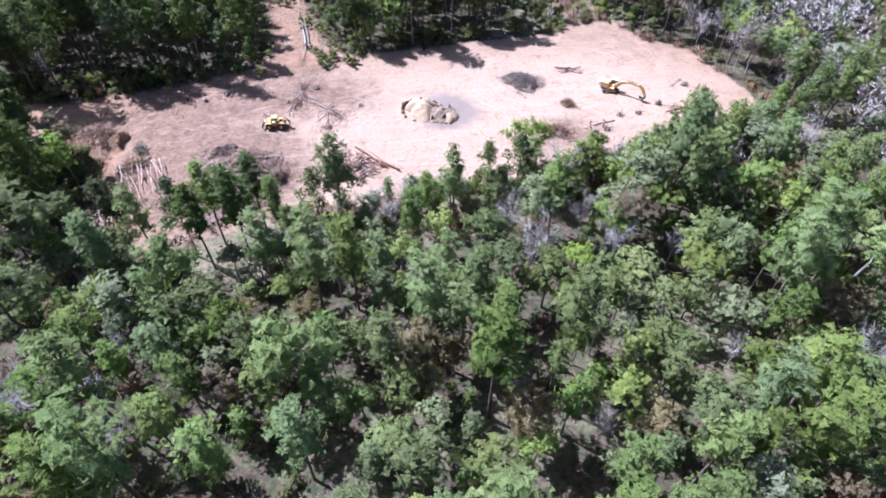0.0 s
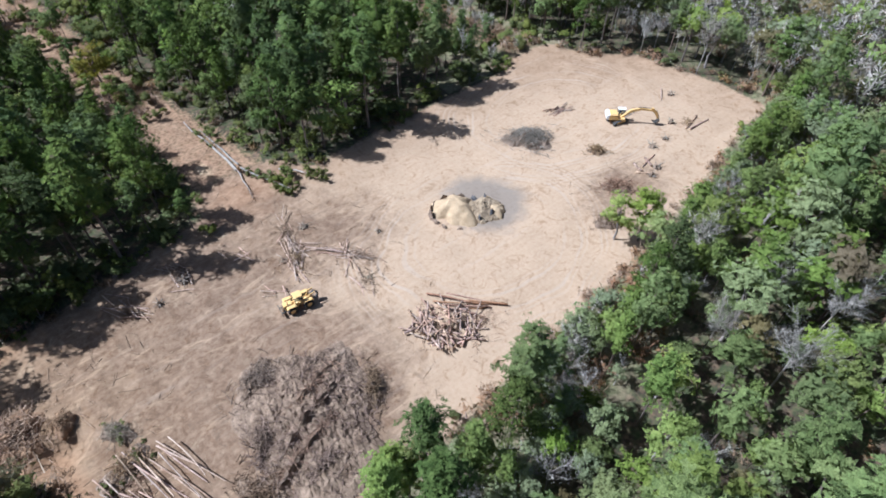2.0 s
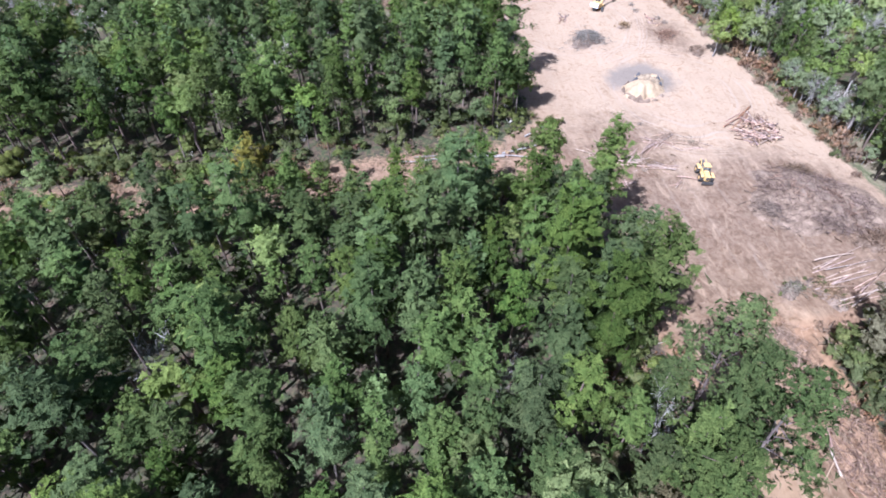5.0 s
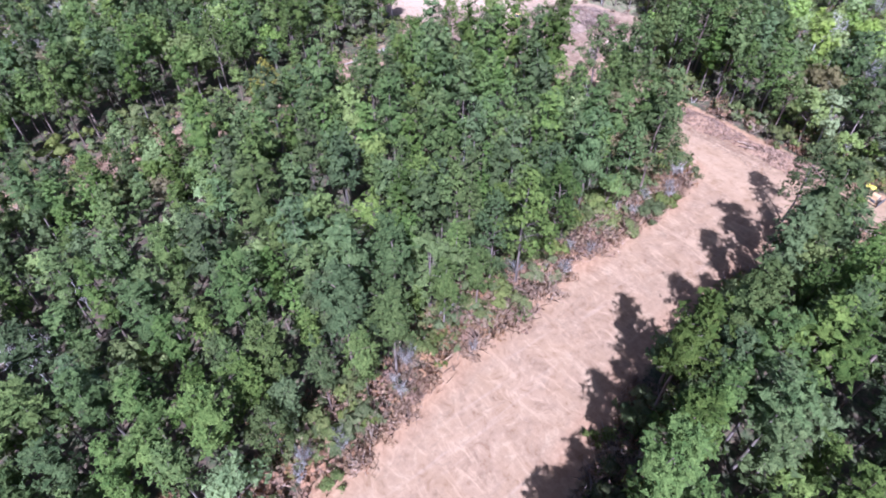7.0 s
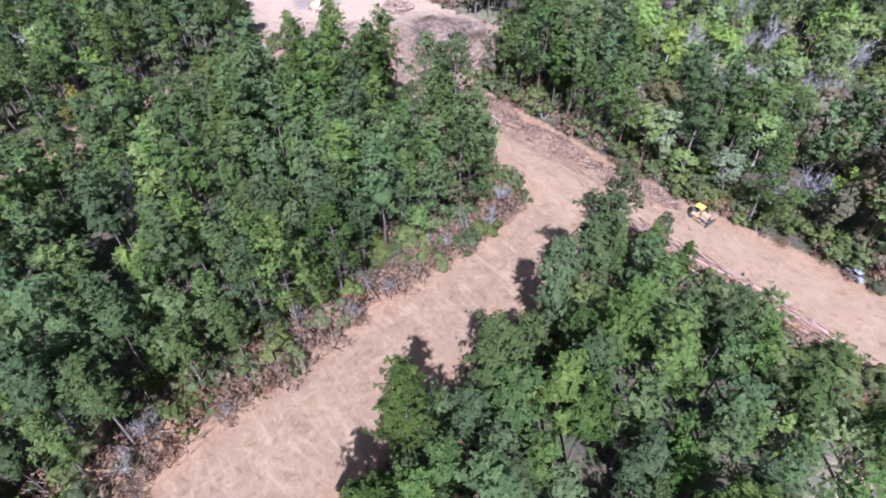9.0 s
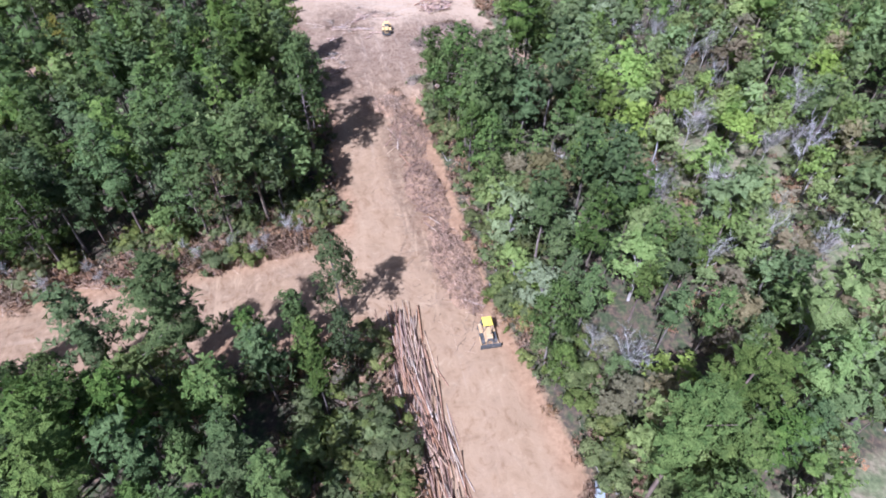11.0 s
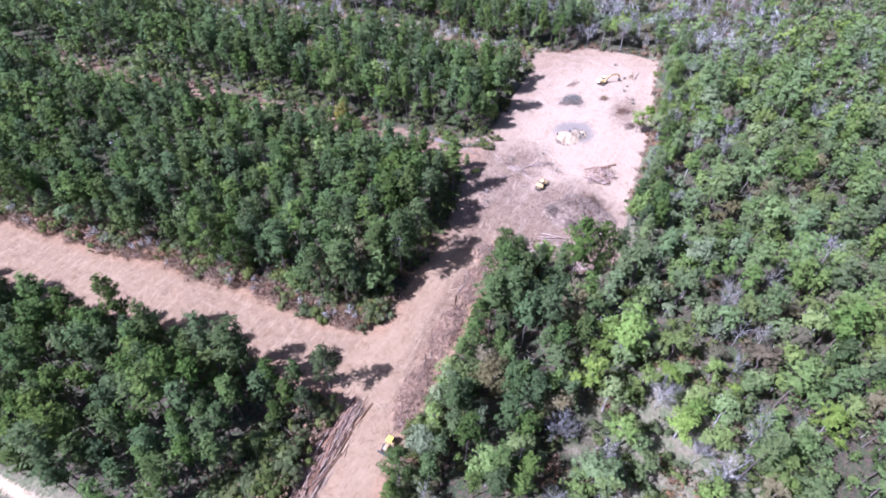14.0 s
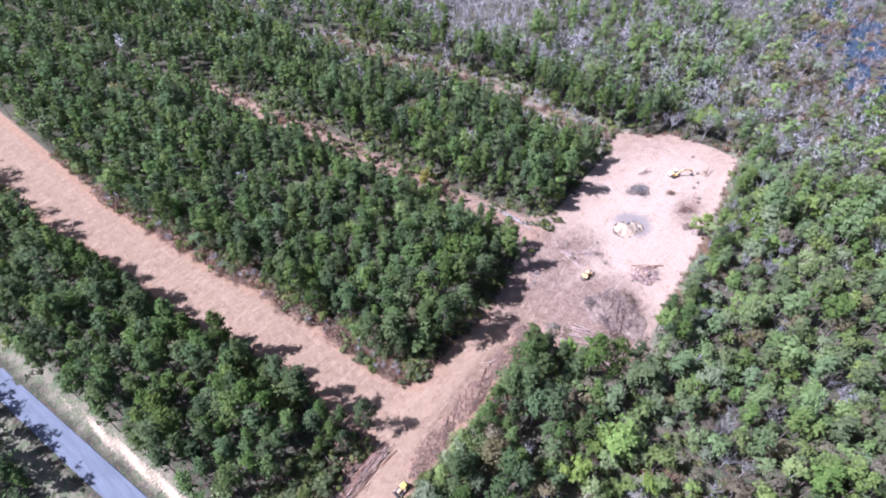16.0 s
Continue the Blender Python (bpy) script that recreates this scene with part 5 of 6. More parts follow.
def cut_wood():
    n = Nodes("cut_wood")
    at = n.coords(world=False)
    c = n.mix(n.ramp(n.noise(9, 3, 0.5, at), 0.35, 0.65), (0.36, 0.24, 0.13), (0.52, 0.37, 0.22))
    return n.finish(c, 0.8, bump=n.noise(25, 2, 0.5, at), strength=0.3, distance=0.01)


def spoil_material(name, dark, light, tone=(0.5, 0.38, 0.28)):
    n = Nodes(name)
    c = n.mix(n.ramp(n.noise(0.8, 6, 0.68), 0.35, 0.66), dark, light)
    c = n.mix(n.ramp(n.noise(4.5, 4, 0.7), 0.52, 0.7, 0, 0.7), c, tone)
    return n.finish(c, 0.95, bump=n.noise(3.0, 6, 0.7), strength=0.8, distance=0.25, spec=0.1)


M_LOG, M_CUT = log_bark(), cut_wood()
M_DARKLOG = bark_material("weathered_log_bark", (0.12, 0.076, 0.052), (0.46, 0.325, 0.235), 2.0)
M_STEM = bark_material("stripped_stem", (0.26, 0.175, 0.12), (0.51, 0.385, 0.285), 2.0)
M_SPOIL = spoil_material("brown_spoil", (0.105, 0.073, 0.052), (0.285, 0.208, 0.150), (0.33, 0.25, 0.185))
M_MOUND = spoil_material("churned_soil_and_roots", (0.115, 0.076, 0.050), (0.275, 0.195, 0.135), (0.33, 0.245, 0.175))
M_REDSPOIL = spoil_material("red_brown_spoil", (0.15, 0.087, 0.050), (0.34, 0.212, 0.125), (0.37, 0.255, 0.160))
M_HEAP = spoil_material("tan_sand_heap", (0.33, 0.232, 0.135), (0.46, 0.335, 0.205), (0.47, 0.36, 0.24))
M_CRUST = spoil_material("broken_crust", (0.17, 0.118, 0.072), (0.37, 0.28, 0.18), (0.43, 0.34, 0.235))
M_STICKS = bark_material("broken_branches", (0.11, 0.070, 0.042), (0.43, 0.305, 0.195), 3.0, 0.7)
M_MOUNDSTICKS = bark_material("buried_branches", (0.085, 0.056, 0.036), (0.37, 0.265, 0.18), 3.0, 0.75)
M_GREYSTICKS = bark_material("grey_branches", (0.085, 0.072, 0.052), (0.34, 0.285, 0.21), 3.0, 0.7)
M_ASH = spoil_material("charred_earth", (0.05, 0.048, 0.05), (0.16, 0.15, 0.15), (0.22, 0.21, 0.2))


def log_mesh(seed, length=6.0, r=0.17, bark=None, bend=0.03):
    """A felled stem along +x, slightly bent, with knots and pale cut ends."""
    rng = np.random.RandomState(seed)
    bm = bmesh.new()
    rings, sides, n = [], 8, 7
    bend = rng.normal(0, bend, 2) * [1, 0.3]
    for k in range(n):
        f = k / (n - 1)
        rr = r * (1 - 0.35 * f) * rng.uniform(0.93, 1.07)
        off = bend * math.sin(f * 3.14) * length * 0.5
        rings.append([bm.verts.new((f * length - length / 2, off[0] + math.cos(t) * rr, off[1] + math.sin(t) * rr)) for t in np.arange(sides) * 6.2832 / sides])
    for a, b in zip(rings, rings[1:]):
        for i in range(sides):
            bm.faces.new((a[i], a[(i + 1) % sides], b[(i + 1) % sides], b[i])).smooth = True
    for ring in (rings[0], rings[-1]):
        bm.faces.new(ring).material_index = 1
    for k in range(4):
        x, t = rng.uniform(-0.4, 0.45) * length, rng.uniform(0, 6.28)
        rod(bm, (x, 0, 0), (x + 0.12, math.cos(t) * (r + 0.18), math.sin(t) * (r + 0.18)), 0.035, 4, 0.02)
    return mesh_of(bm, "log", [bark or M_LOG, M_CUT])


LOGS = [log_mesh(k) for k in range(6)]
PALE_LOGS = [log_mesh(k, bark=M_STEM, bend=0.07) for k in (11, 12, 13, 14, 15)]
DARK_LOGS = [log_mesh(k, bark=M_DARKLOG) for k in (21, 22, 23, 24)]


MANY_LOGS = []
ALL_LOGS = []


def add_log(rng, x, y, z, heading, length, pitch=0.0, thick=1.0, group="", label="felled pine log with brown bark and pale cut ends", models=None):
    models = models or LOGS
    me = models[rng.randint(len(models))]
    m = pose(x, y, z, rng.uniform(0, 360), pitch, heading) if pitch == 0 else pose(x, y, z, 0, pitch, heading)
    m = m @ Matrix.Diagonal((length / 6.0, thick, thick, 1))
    ALL_LOGS.append(me)
    if len(ALL_LOGS) > 296:
        MANY_LOGS.append((me, m))
        return
    tagged(new("log", me), label, "log", group).matrix_basis = m


def join_logs():
    """The logs past the first few hundred, as one stack."""
    bm = bmesh.new()
    for me, m in MANY_LOGS:
        first = len(bm.verts)
        bm.from_mesh(me)
        bm.verts.ensure_lookup_table()
        for v in bm.verts[first:]:
            v.co = m @ v.co
    me = bpy.data.meshes.new("log_deck")
    bm.to_mesh(me)
    me.materials.append(M_LOG)
    me.materials.append(M_CUT)
    tagged(new("log_deck", me), "long roadside stack of slender reddish brown pine logs", "log stack", kind="stuff")


def log_layer(rng, x0, y0, x1, y1, count, length, spread, layers=3, thick=(0.75, 1.3), wild=6.0, group="", label="felled pine log with brown bark and pale cut ends", models=None):
    """Logs lying along a line from one place to another, on and over each other."""
    heading = math.degrees(math.atan2(y1 - y0, x1 - x0))
    nx, ny = -math.sin(math.radians(heading)), math.cos(math.radians(heading))
    run = math.hypot(x1 - x0, y1 - y0)
    for k in range(count):
        l = length * rng.uniform(0.7, 1.25)
        t = rng.uniform(0, 1) if run > length else 0.5 + rng.normal(0, 0.12)
        level = rng.randint(layers)
        off = rng.uniform(-0.5, 0.5) * spread * (1 - 0.22 * level)
        x, y = x0 + (x1 - x0) * t + nx * off, y0 + (y1 - y0) * t + ny * off
        th = rng.uniform(*thick)
        add_log(rng, x, y, ground_at(x, y) + 0.13 * th + level * 0.27, heading + rng.normal(0, wild) + (180 if rng.uniform() < 0.5 else 0), l, 0.0, th, group, label, models)


def lumpy_mound(rng, rx, ry, h, n=26, rough=0.35):
    """An uneven heap with a ragged rim, lumps and hollows."""
    bm = bmesh.new()
    ph = rng.uniform(0, 6.28, 4)
    g = np.linspace(-1.3, 1.3, n + 1)
    U, V = np.meshgrid(g, g)
    U, V = U + rng.uniform(-0.3, 0.3, U.shape) * 2.6 / n, V + rng.uniform(-0.3, 0.3, U.shape) * 2.6 / n
    A = np.arctan2(V, U)
    rim = 1 + 0.13 * np.sin(2 * A + ph[0]) + 0.12 * np.sin(3 * A + ph[1]) + 0.08 * np.sin(7 * A + ph[2]) - 0.06
    F = np.hypot(U, V) / rim
    lumps = 0.6 * wobble(U * rx, V * ry, 2.6, rng.randint(999)) + 0.5 * wobble(U * rx, V * ry, 1.1, rng.randint(999))
    Z = h * np.clip(1 - F ** 1.8, 0, 1) * (1 + rough * lumps + rng.uniform(-rough, rough, U.shape) * 0.5) + rough * 0.35 * h * np.clip(lumps, 0, 1) * (F < 1)
    Z = np.where(F < 1, Z, -0.25)
    vs = [[bm.verts.new((U[j, i] * rx, V[j, i] * ry, Z[j, i])) for i in range(n + 1)] for j in range(n + 1)]
    for j in range(n):
        for i in range(n):
            if F[j:j + 2, i:i + 2].min() < 1:
                bm.faces.new((vs[j][i], vs[j][i + 1], vs[j + 1][i + 1], vs[j + 1][i]))
    for v in [v for v in bm.verts if not v.link_faces]:
        bm.verts.remove(v)
    return bm


def tangle(rng, rx, ry, h, count, length, radius, flat=0.35, loose=False):
    """Broken branches strewn over a heap."""
    pieces = []
    for k in range(count):
        a = rng.uniform(0, 6.283)
        f = math.sqrt(rng.uniform()) * (0.95 + 0.08 * math.sin(3 * a + rx))
        if loose:
            f = abs(rng.normal(0, loose)) * (0.85 + 0.25 * math.sin(3 * a + rx))
        z = h * max(0, 1 - f ** 1.7) + rng.uniform(0.0, 0.28)
        c = np.array([math.cos(a) * rx * f, math.sin(a) * ry * f, z])
        d = unit(np.r_[rng.normal(size=2), rng.normal() * flat])
        l, r = length * rng.uniform(0.35, 1.3), radius * rng.uniform(0.5, 1.7)
        p = c - d * l / 2
        p[2] = max(p[2], 0.02)
        q = c + d * l / 2
        q[2] = max(q[2], 0.02)
        bend = (p + q) / 2 + rng.normal(size=3) * l * [0.09, 0.09, 0.03]
        bend[2] = max(bend[2], 0.03)
        pieces += [stick(p, bend, r, r * 0.75, 3), stick(bend, q, r * 0.75, r * 0.4, 3)]
        if rng.uniform() < 0.5:
            e = bend + unit(d + rng.normal(size=3) * 0.6) * l * 0.35
            e[2] = max(e[2], 0.02)
            pieces.append(stick(bend, e, r * 0.6, r * 0.25, 3))
    return joined(pieces)


def brush_pile(x, y, rx, ry, h, heading, label, count, length=1.8, radius=0.04, core=None, twigs=None, leaves=None, seed=0, name="brush_pile", n=26):
    """brush_pile > earth core, branches, withered leaves."""
    rng = np.random.RandomState(seed)
    root = tagged(new(name), label, name.replace("_", " "))
    if core:
        part("earth_core", lumpy_mound(rng, rx * (0.84 if rx < 6 else 1.0), ry * (0.84 if rx < 6 else 1.0), h, n, 0.35 if rx < 9 else 0.24), core, root)
    v, t, nv = tangle(rng, rx, ry, h, count, length, radius, loose=0.8 if not core else 0.62 if rx < 6 else 0.0)
    ob = tagged(new("branch_tangle", tri_mesh("branch_tangle", v, t, [twigs or M_STICKS], normals=nv)), kind="stuff")
    ob.parent = root
    if leaves:
        k = int(rx * ry * 2.2)
        a, f = rng.uniform(0, 6.283, k), np.sqrt(rng.uniform(size=k))
        c = np.stack([np.cos(a) * rx * f, np.sin(a) * ry * f, h * np.clip(1 - f ** 1.7, 0, 1) + 0.1], 1)
        v, t, nv = leaf_cloud(rng, c, rng.uniform(0.2, 0.5, k), 5, 0.26, 2)
        ob = new("withered_leaves", tri_mesh("withered_leaves", v, t, [leaves], normals=nv))
        ob.parent = root
    place(root, x, y, heading)
    return root


def build_dirt_heap():
    rng = np.random.RandomState(3)
    root = tagged(new("dirt_heap"), "tan sand heap beside broken brown crust ringed by grey ash", "dirt heap")
    ob = part("sand_cone", lumpy_mound(rng, 3.5, 3.2, 1.9, 40, 0.07), M_HEAP, root, smooth=True)
    ob.matrix_basis = pose(-0.9, 0.9, 0, 0, 0, -40)
    ob = part("broken_crust", lumpy_mound(rng, 3.5, 3.1, 1.1, 34, 0.22), M_CRUST, root, "broken tan and brown crust")
    ob.matrix_basis = pose(1.5, -1.0, 0, 0, 0, -30)
    ob = part("sand_lobe", lumpy_mound(rng, 1.7, 1.4, 0.8, 24, 0.12), M_HEAP, root, smooth=True)
    ob.matrix_basis = pose(3.4, -2.6, 0, 0, 0, 10)
    for k, (deg, far, length, tall) in enumerate(((118, 4.1, 0.8, 0.6), (135, 4.25, 0.9, 0.8), (152, 4.2, 0.8, 0.7), (172, 3.95, 0.6, 0.45), (196, 3.8, 0.55, 0.3), (232, 3.7, 0.45, 0.3), (90, 3.9, 0.7, 0.5), (70, 3.5, 0.8, 0.45), (48, 3.4, 0.6, 0.4))):
        a = math.radians(deg)
        ob = part("upturned_slab", lumpy_mound(rng, length, 0.22, tall, 12, 0.45), M_SPOIL, root, "dark upturned slab of soil")
        ob.matrix_basis = pose(math.cos(a) * far - 0.6, math.sin(a) * far * 0.92 + 0.5, 0.0, 0, 0, deg + 90 + rng.normal(0, 8))
    for dx, dy, r, turn in ((2.3, -2.9, 0.8, 30), (0.2, -2.7, 0.45, 70), (2.6, 1.0, 0.5, 100), (3.9, 0.2, 0.45, 60)):
        ob = part("charred_clod", lumpy_mound(rng, r, r * 0.45, 0.75, 12, 0.5), M_ASH, root, "charred black clod")
        ob.matrix_basis = pose(dx, dy, 0.15, 0, 0, turn)
    place(root, 15.6, 94.4, 0, 0.02)
    root.scale = (1.12, 1.12, 1.1)


def fallen_tree(x0, y0, x1, y1, label, seed, leafy=True, r=0.2):
    rng = np.random.RandomState(seed)
    root = tagged(new("fallen_tree"), label, "fallen tree", "felled trees at the trail")
    length = math.hypot(x1 - x0, y1 - y0)
    pts = [np.array([length * f, rng.normal(0, 0.12), 0.28 + rng.uniform(0, 0.12)]) for f in np.linspace(0, 1, 6)]
    rr = np.linspace(r, r * 0.3, 6)
    v, t, nv = joined([stick(pts[k], pts[k + 1], rr[k], rr[k + 1], 7) for k in range(5)])
    ob = new("trunk", tri_mesh("trunk", v, t, [M_PALEBARK]))
    ob.parent = root
    tips = []
    for k in range(14):
        f = rng.uniform(0.45, 1.0)
        p = np.array([length * f, 0, 0.3])
        q = p + unit(np.array([0.8, rng.choice([-1, 1]) * rng.uniform(0.4, 1.0), rng.uniform(0.0, 0.5)])) * rng.uniform(0.8, 2.0)
        v, t, nv = stick(p, q, 0.05, 0.015, 4)
        ob = new("limb", tri_mesh("limb", v, t, [M_STICKS]))
        ob.parent = root
        tips.append(q)
    if leafy:
        v, t, nv = leaf_cloud(rng, np.array(tips), np.full(len(tips), 0.6), 9, 0.35, 2)
        ob = new("foliage", tri_mesh("foliage", v, t, [M_SHRUB], normals=nv))
        ob.parent = root
    place(root, x0, y0, math.degrees(math.atan2(y1 - y0, x1 - x0)))


def root_wad(x, y, size, seed, label="uprooted dark stump with torn roots on bare earth"):
    rng = np.random.RandomState(seed)
    root = tagged(new("tree_stump"), label, "tree stump", "stumps in the clearing")
    part("root_ball", lumpy_mound(rng, 0.6 * size, 0.5 * size, 0.6 * size, 14, 0.5), M_SPOIL, root)
    arms = []
    for k in range(9):
        a = k * 0.7 + rng.uniform(-0.3, 0.3)
        arms.append(stick([0, 0, 0.3 * size], np.array([math.cos(a), math.sin(a), rng.uniform(0.1, 0.9)]) * size * rng.uniform(0.7, 1.2), 0.09 * size, 0.02, 4))
    v, t, nv = joined(arms)
    ob = new("roots", tri_mesh("roots", v, t, [M_GREYSTICKS]))
    ob.parent = root
    place(root, x, y, rng.uniform(0, 360))


def splintered_stump(x, y, height, seed):
    """A broken trunk foot with raw pale splinters."""
    rng = np.random.RandomState(seed)
    root = tagged(new("tree_stump"), "snapped tree stump with raw orange splintered wood", "tree stump", "stumps in the clearing")
    v, t, nv = stick([0, 0, -0.2], [0.05, 0.02, height * 0.55], 0.34, 0.28, 9)
    ob = new("bark", tri_mesh("bark", v, t, [M_DARKLOG]))
    ob.parent = root
    pieces = []
    for k in range(12):
        a, r = k * 0.55, rng.uniform(0.08, 0.26)
        base = np.array([math.cos(a) * r, math.sin(a) * r, height * 0.4])
        pieces.append(stick(base, base + [math.cos(a) * 0.25, math.sin(a) * 0.25, height * rng.uniform(0.3, 0.75)], 0.09, 0.015, 4))
    v, t, nv = joined(pieces)
    ob = new("splinters", tri_mesh("splinters", v, t, [M_CUT]))
    ob.parent = root
    tagged(ob, "raw orange splintered wood")
    place(root, x, y, rng.uniform(0, 360))


splintered_stump(-7.2, 125.3, 1.3, 3)
build_dirt_heap()
rng_logs = np.random.RandomState(21)
# the heap of short logs in the clearing
for k in range(70):
    a, f = rng_logs.uniform(0, 6.283), math.sqrt(rng_logs.uniform())
    x, y = -1.5 + math.cos(a) * 4.2 * f - math.sin(a) * 1.2 * f, 79.3 + math.sin(a) * 3.6 * f
    add_log(rng_logs, x, y, ground_at(x, y) + 0.2 + (1 - f) * 1.4, rng_logs.choice([35, 55, 70, 95, 120, -15, -40]) + rng_logs.normal(0, 18), rng_logs.uniform(2.2, 4.6), rng_logs.normal(0, 9), rng_logs.uniform(0.45, 1.0), "logs of the jumbled heap", "short broken log in a jumbled heap", DARK_LOGS)
log_layer(rng_logs, 0.5, 83.5, 5.5, 78.5, 9, 5.5, 2.0, 2, (0.55, 0.9), 6, "logs of the jumbled heap", "long straight log on top of a jumbled heap")
# pale stems leaning together at the corner of the woods
for k in range(20):
    f, off = rng_logs.uniform(-2.0, 2.0), rng_logs.uniform(-3.6, 3.4)
    x, y = -36.6 + off * 0.93 + f * 0.37, 82.4 + off * 0.37 - f * 0.93
    add_log(rng_logs, x, y, ground_at(x, y) + rng_logs.uniform(0.2, 1.1), -68 + rng_logs.normal(0, 7), rng_logs.uniform(5.5, 10.5), rng_logs.normal(0, 4), rng_logs.uniform(0.35, 0.62), "pale stems at the wood corner", "pale stripped stem in a loose bundle", PALE_LOGS)
for k in range(16):
    f, off = rng_logs.uniform(-2.6, 2.6), rng_logs.uniform(-1.5, 1.5)
    x, y = -41.0 + off + f * 0.2, 74.6 - f * 0.98 + off * 0.2
    add_log(rng_logs, x, y, ground_at(x, y) + rng_logs.uniform(0.15, 0.8), -80 + rng_logs.normal(0, 8), rng_logs.uniform(4.5, 8.5), rng_logs.normal(0, 3), rng_logs.uniform(0.35, 0.6), "pale stems at the wood corner", "pale stripped stem in a loose bundle", PALE_LOGS)
# stems scattered round the skidder
for x0, y0, x1, y1, count, length, spread, wild in ((-6.8, 112.5, -9.6, 104, 14, 3.8, 1.8, 22), (-9.2, 105.5, -10.8, 99.0, 30, 5.0, 2.6, 20), (-8.5, 104.5, -0.5, 94.5, 20, 4.6, 2.0, 16), (-3.4, 100, -5.6, 90, 16, 3.4, 2.0, 28),
                                                    (-16.2, 99.8, -14.3, 96.6, 7, 2.8, 1.2, 25), (-25, 113, -23, 106, 12, 3.2, 3.0, 40), (-33, 111, -30, 104, 14, 3.8, 2.6, 22), (-18, 109.5, -15, 107, 7, 3.0, 2.0, 30)):
    log_layer(rng_logs, x0, y0, x1, y1, count, length, spread, 2, (0.22, 0.5), wild, "scattered stems", "thin broken beige stem on churned earth", PALE_LOGS)
# stems at the far side of the clearing
log_layer(rng_logs, 46.5, 105.0, 50.5, 103.8, 12, 3.6, 1.7, 2, (0.45, 0.85), 14, "short stack of stems", "dark stem in a low stack on bare earth", DARK_LOGS)
log_layer(rng_logs, 50, 84.5, 45, 82, 5, 3.4, 3.0, 1, (0.8, 1.4), 50, "stems by the excavator", "dark forked stem on pale earth", DARK_LOGS)
log_layer(rng_logs, 63, 83.5, 68, 85, 2, 5.5, 3.5, 1, (0.6, 1.2), 22, "stems by the excavator", "dark forked stem on pale earth", DARK_LOGS)
add_log(rng_logs, 69.4, 95.2, ground_at(69.4, 95.2) + 0.16, 214, 4.6, 0.0, 0.5, "stems by the excavator", "slender pale stem leading to an uprooted stump", PALE_LOGS)
# stems along the berm by the road
log_layer(rng_logs, -55, 97, -72, 98, 16, 5.0, 4.5, 2, (0.35, 0.8), 25, "stems on the berm", "thin broken stem on a debris berm")
log_layer(rng_logs, -74, 96.5, -101, 94.5, 22, 3.4, 3.0, 2, (0.35, 0.8), 35, "stems on the berm", "thin broken stem on a debris berm")
# long deck of stems beside the road, in its three lengths
for x0, y0, x1, y1, count in ((-101, 104.2, -111, 104.4, 85), (-108, 104.3, -119, 103.8, 95), (-116, 103.6, -131, 103.0, 115)):
    log_layer(rng_logs, x0, y0, x1, y1, count, 6.5, 6.4, 3, (0.28, 0.62), 8.0, "logs of the roadside deck", "slender pine log with reddish brown bark in a roadside stack")
join_logs()
fallen_tree(-7.3, 125.8, -8.7, 145, "felled pale tree with stripped trunk lying along the trail mouth", 1, False, 0.27)
fallen_tree(-6.7, 126.8, -7.6, 141, "felled pale tree with stripped trunk lying along the trail mouth", 2, True, 0.18)
fallen_tree(-7.0, 126.0, -2.9, 115.6, "felled pale tree with green limbs at the edge of the clearing", 3, True, 0.2)
fallen_tree(-7.4, 125.8, -8.6, 117.4, "felled slender bare trunk at the trail mouth", 4, False, 0.13)
fallen_tree(-2.0, 121.5, 2.5, 115.8, "felled tree with limp green limbs at the edge of the clearing", 5, True, 0.16)
for x, y, s, seed in ((71, 94, 1.3, 1), (-5.8, 107.2, 1.3, 2), (-11.6, 103, 0.8, 3), (48, 81.5, 1.3, 4), (62, 88, 1.2, 5), (52.5, 85.6, 1.2, 10), (45.4, 80.6, 1.0, 11), (56.5, 85.5, 1.0, 12), (-24, 108, 1.3, 6), (-28, 106, 0.9, 7), (-4, 92.5, 0.8, 8), (2.5, 99.5, 0.7, 9)):
    root_wad(x, y, s, seed)
brush_pile(37.2, 101.2, 5.0, 3.9, 1.5, -42, "rounded grey-green brush pile on pale earth", 1300, 1.5, 0.03, M_SPOIL, M_GREYSTICKS, None, 1)
brush_pile(43.6, 91.0, 1.9, 1.4, 0.7, -40, "small brown brush pile on pale earth", 240, 1.2, 0.035, M_SPOIL, M_STICKS, None, 2)
brush_pile(38.5, 82.6, 3.2, 2.0, 0.7, -40, "low heap of roots and broken stems", 420, 1.5, 0.045, M_SPOIL, M_STICKS, None, 3, "root_heap")
brush_pile(30.8, 78.2, 2.8, 2.0, 0.8, -40, "low heap of roots and clods", 380, 1.2, 0.04, M_SPOIL, M_STICKS, None, 4, "root_heap")
brush_pile(-20.8, 79.2, 9.9, 8.3, 1.4, 50, "broad brown mound of bulldozed branches, roots and soil", 760, 1.9, 0.034, M_MOUND, M_MOUNDSTICKS, None, 9, n=66)
for k, (x, y, rx, ry, h, turn) in enumerate(((-18.6, 84.6, 4.6, 0.8, 1.0, 12), (-19.4, 82.0, 6.2, 0.9, 1.6, 18), (-20.4, 79.3, 6.6, 0.9, 1.9, 22), (-22.0, 76.6, 6.0, 0.8, 1.7, 17), (-22.6, 73.8, 4.6, 0.8, 1.2, 26), (-26.4, 80.4, 3.2, 0.7, 1.0, 50), (-13.6, 78.0, 3.4, 0.7, 1.1, 60))):
    brush_pile(x, y, rx, ry, h, turn, "ridge of pushed branches and dark soil across the mound", 150, 2.2, 0.034, M_SPOIL, M_MOUNDSTICKS, None, 40 + k, "debris_ridge", 30)
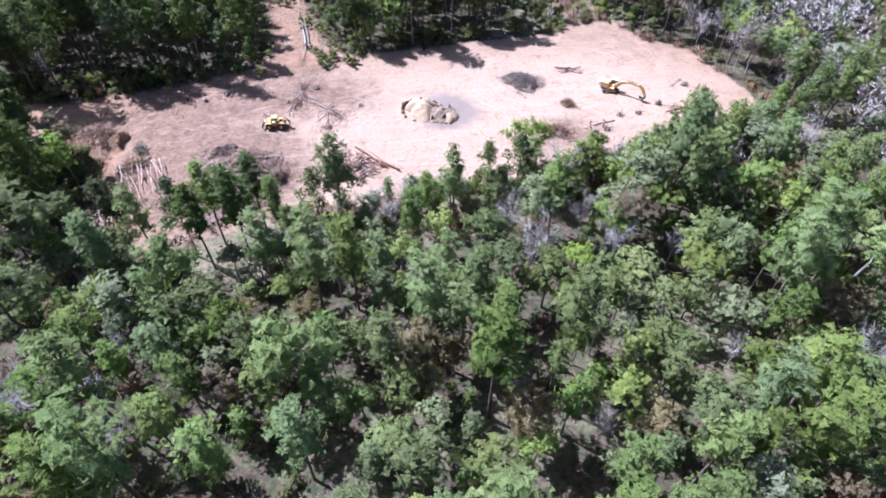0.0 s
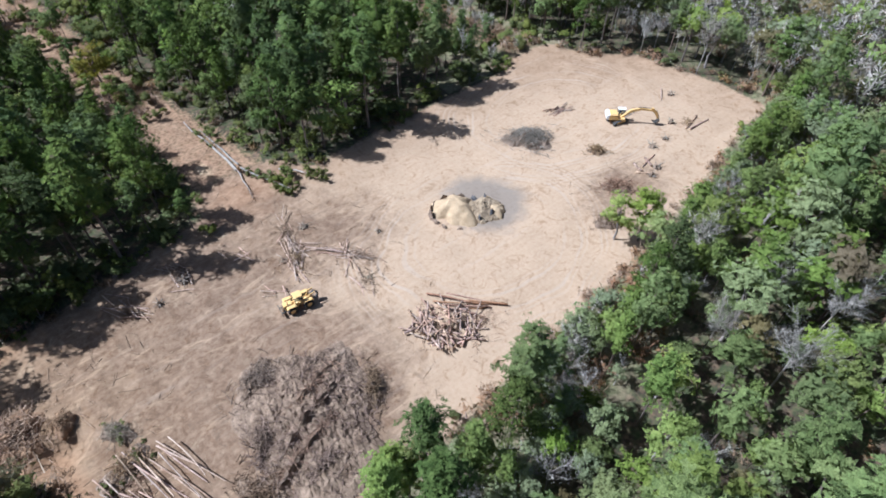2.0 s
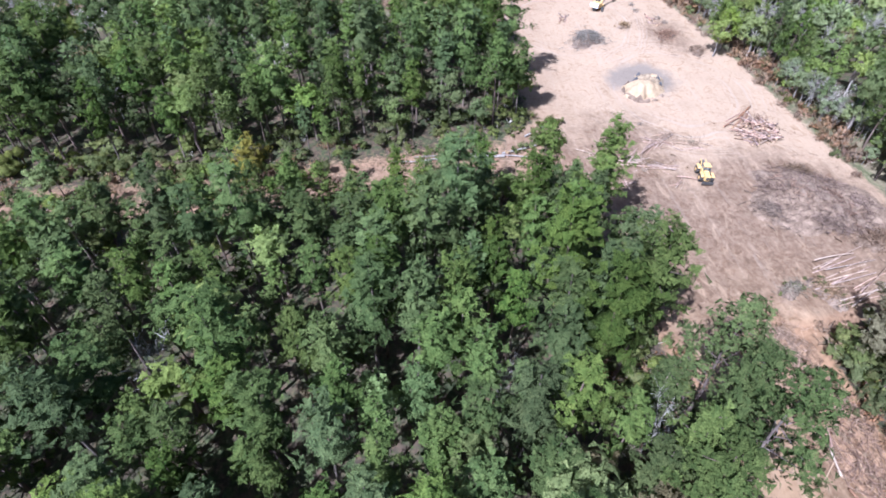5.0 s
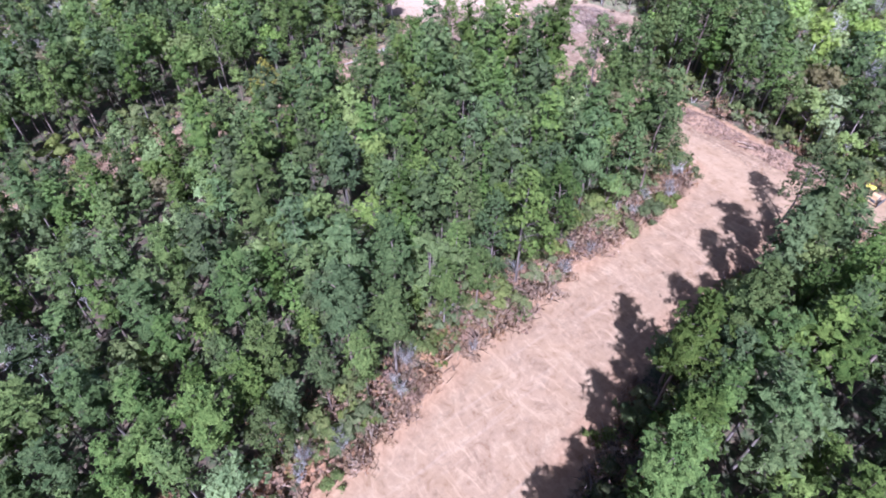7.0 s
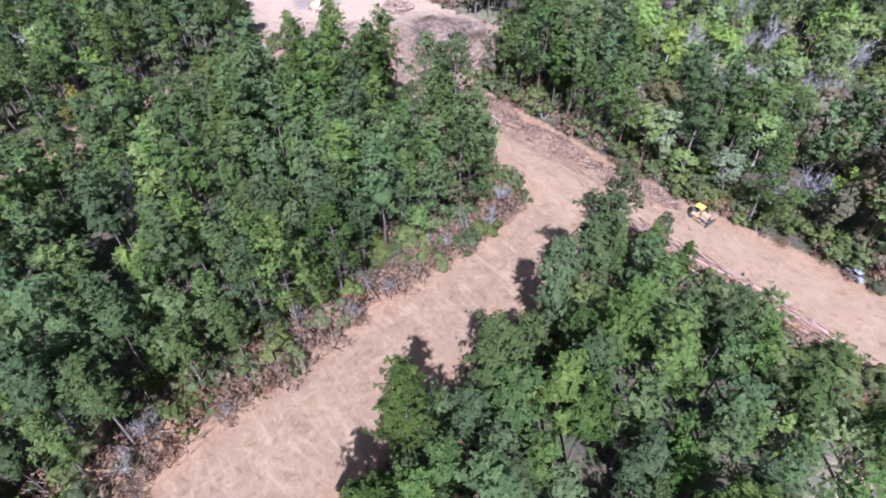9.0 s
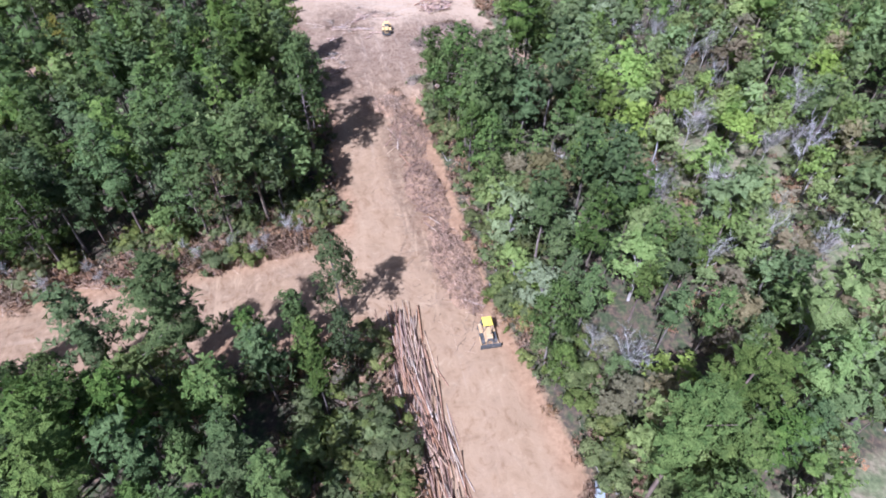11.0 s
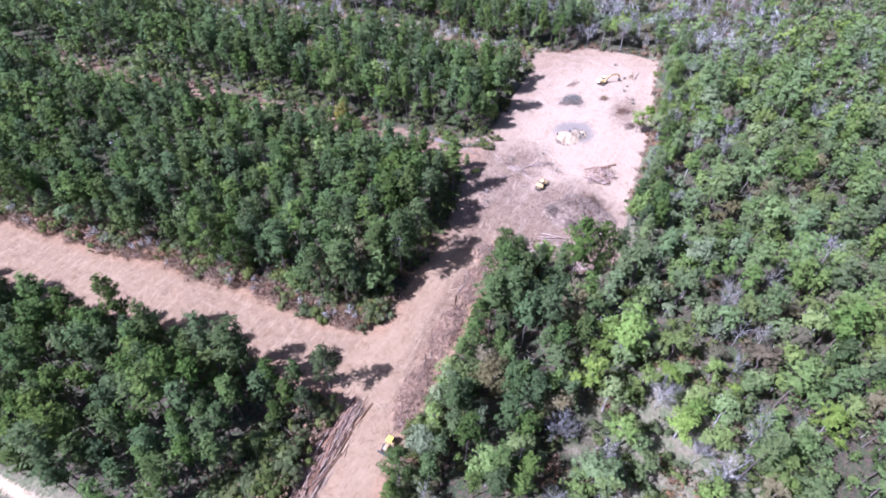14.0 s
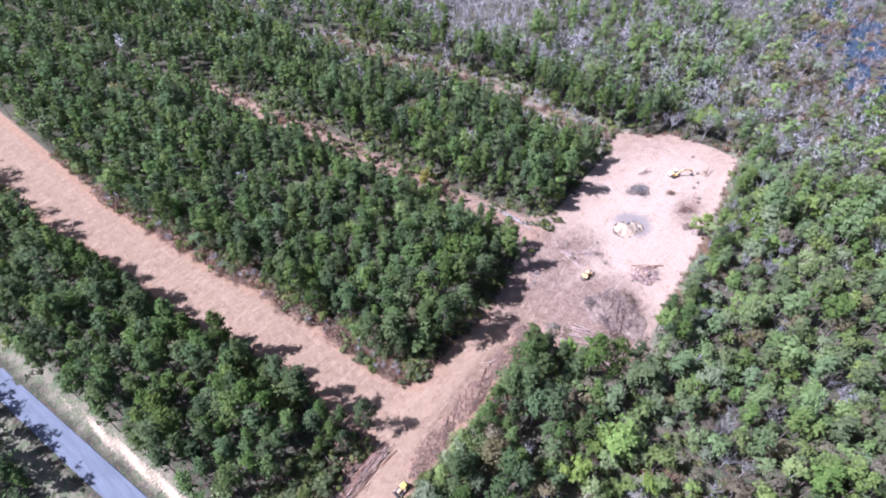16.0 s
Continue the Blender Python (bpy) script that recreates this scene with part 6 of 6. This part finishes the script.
brush_pile(-29.5, 75.0, 4.2, 3.4, 0.7, 100, "low brown mound of bulldozed branches and soil", 330, 1.6, 0.04, M_MOUND, M_MOUNDSTICKS, None, 15)
brush_pile(-23.5, 87.6, 4.0, 2.4, 0.6, 10, "low brown mound of bulldozed branches and soil", 300, 1.6, 0.04, M_MOUND, M_MOUNDSTICKS, None, 25)
brush_pile(-47.6, 98.0, 5.6, 4.4, 1.3, 35, "broad reddish mound of soil, roots and sticks beside a dug hole", 620, 1.6, 0.035, M_REDSPOIL, M_STICKS, None, 6, "spoil_mound", 34)
brush_pile(-42.4, 96.6, 2.0, 1.4, 0.8, 60, "low mound of brown soil and roots", 110, 1.1, 0.035, M_REDSPOIL, M_STICKS, None, 7, "spoil_mound")
brush_pile(-38.2, 91.5, 2.4, 1.4, 0.6, 120, "low tangle of branches at the corner of the woods", 170, 1.4, 0.03, M_SPOIL, M_GREYSTICKS, M_SHRUB, 12)
brush_pile(-57.5, 95.9, 8.5, 3.6, 0.7, -4, "long reddish berm of soil and broken branches along the road", 650, 1.7, 0.035, M_REDSPOIL, M_STICKS, M_DEADBUSH, 8, "debris_berm", 44)
brush_pile(-74.5, 95.9, 9.5, 3.2, 0.8, 2, "long reddish berm of soil and broken branches along the road", 650, 1.5, 0.035, M_REDSPOIL, M_STICKS, M_DEADBUSH, 9, "debris_berm", 44)
brush_pile(-92.5, 94.9, 9.8, 3.0, 0.95, 5, "long tangled berm of roots and dead branches along the road", 900, 1.6, 0.035, M_REDSPOIL, M_STICKS, M_DEADBUSH, 10, "debris_berm", 44)
brush_pile(-39.0, 87.0, 3.4, 2.2, 0.7, 20, "low tangle of branches at the corner of the woods", 170, 1.6, 0.035, M_SPOIL, M_STICKS, M_SHRUB, 11)


# flat tangles of tops and small limbs among the stems
for k, (x, y, rx, ry, turn, count) in enumerate(((-8.6, 108.0, 2.2, 5.0, -18, 330), (-10.0, 102.0, 2.8, 4.2, 0, 330), (-2.8, 96.8, 2.4, 4.6, 35, 330), (-4.8, 92.5, 1.8, 3.4, 10, 200), (-24.0, 110.0, 3.2, 2.2, 60, 260), (-31.5, 107.5, 3.0, 2.0, 80, 170),
                                                 (3.0, 77.0, 3.6, 2.4, 20, 220), (-1.5, 79.3, 4.4, 3.6, 0, 380), (-39.0, 84.0, 3.4, 2.6, 60, 240), (64, 86, 3.6, 1.8, 10, 150))):
    brush_pile(x, y, rx, ry, 0.32, turn, "flat tangle of broken limbs and tops on churned earth", count * 2 // 5, 1.3, 0.026, None, M_STICKS, None, 40 + k, "branch_litter")


def strewn_debris():
    """Small sticks, bark and clods over the churned ground."""
    rng = np.random.RandomState(8)
    pieces = []
    for cx, cy, rx, ry, count in ((-24, 104, 30, 14, 70), (-6, 101, 13, 13, 50), (-58, 100, 22, 9, 300), (-88, 97, 20, 5, 320), (-20, 76, 14, 9, 50), (38, 83, 10, 6, 60), (-12, 150, 7, 40, 320), (-38, 95, 10, 8, 60), (-14, 220, 6, 40, 160)):
        for k in range(count):
            a, f = rng.uniform(0, 6.283), math.sqrt(rng.uniform())
            x, y = cx + math.cos(a) * rx * f, cy + math.sin(a) * ry * f
            if edge_distance(x, y, OPEN) < 0.5:
                continue
            z = ground_at(x, y) + 0.05
            h, l, r = rng.uniform(0, 6.283), rng.uniform(0.25, 1.0) ** 2 * 2.4, rng.uniform(0.015, 0.04)
            d = np.array([math.cos(h) * l, math.sin(h) * l, rng.uniform(-0.02, 0.15)])
            pieces.append(stick(np.array([x, y, z]) - d / 2, np.array([x, y, z]) + d / 2, r, r * 0.6, 4))
    v, t, nv = joined(pieces)
    tagged(new("strewn_branches", tri_mesh("strewn_branches", v, t, [M_STICKS])), "broken sticks and bark strewn over churned earth", "debris", kind="stuff")


strewn_debris()
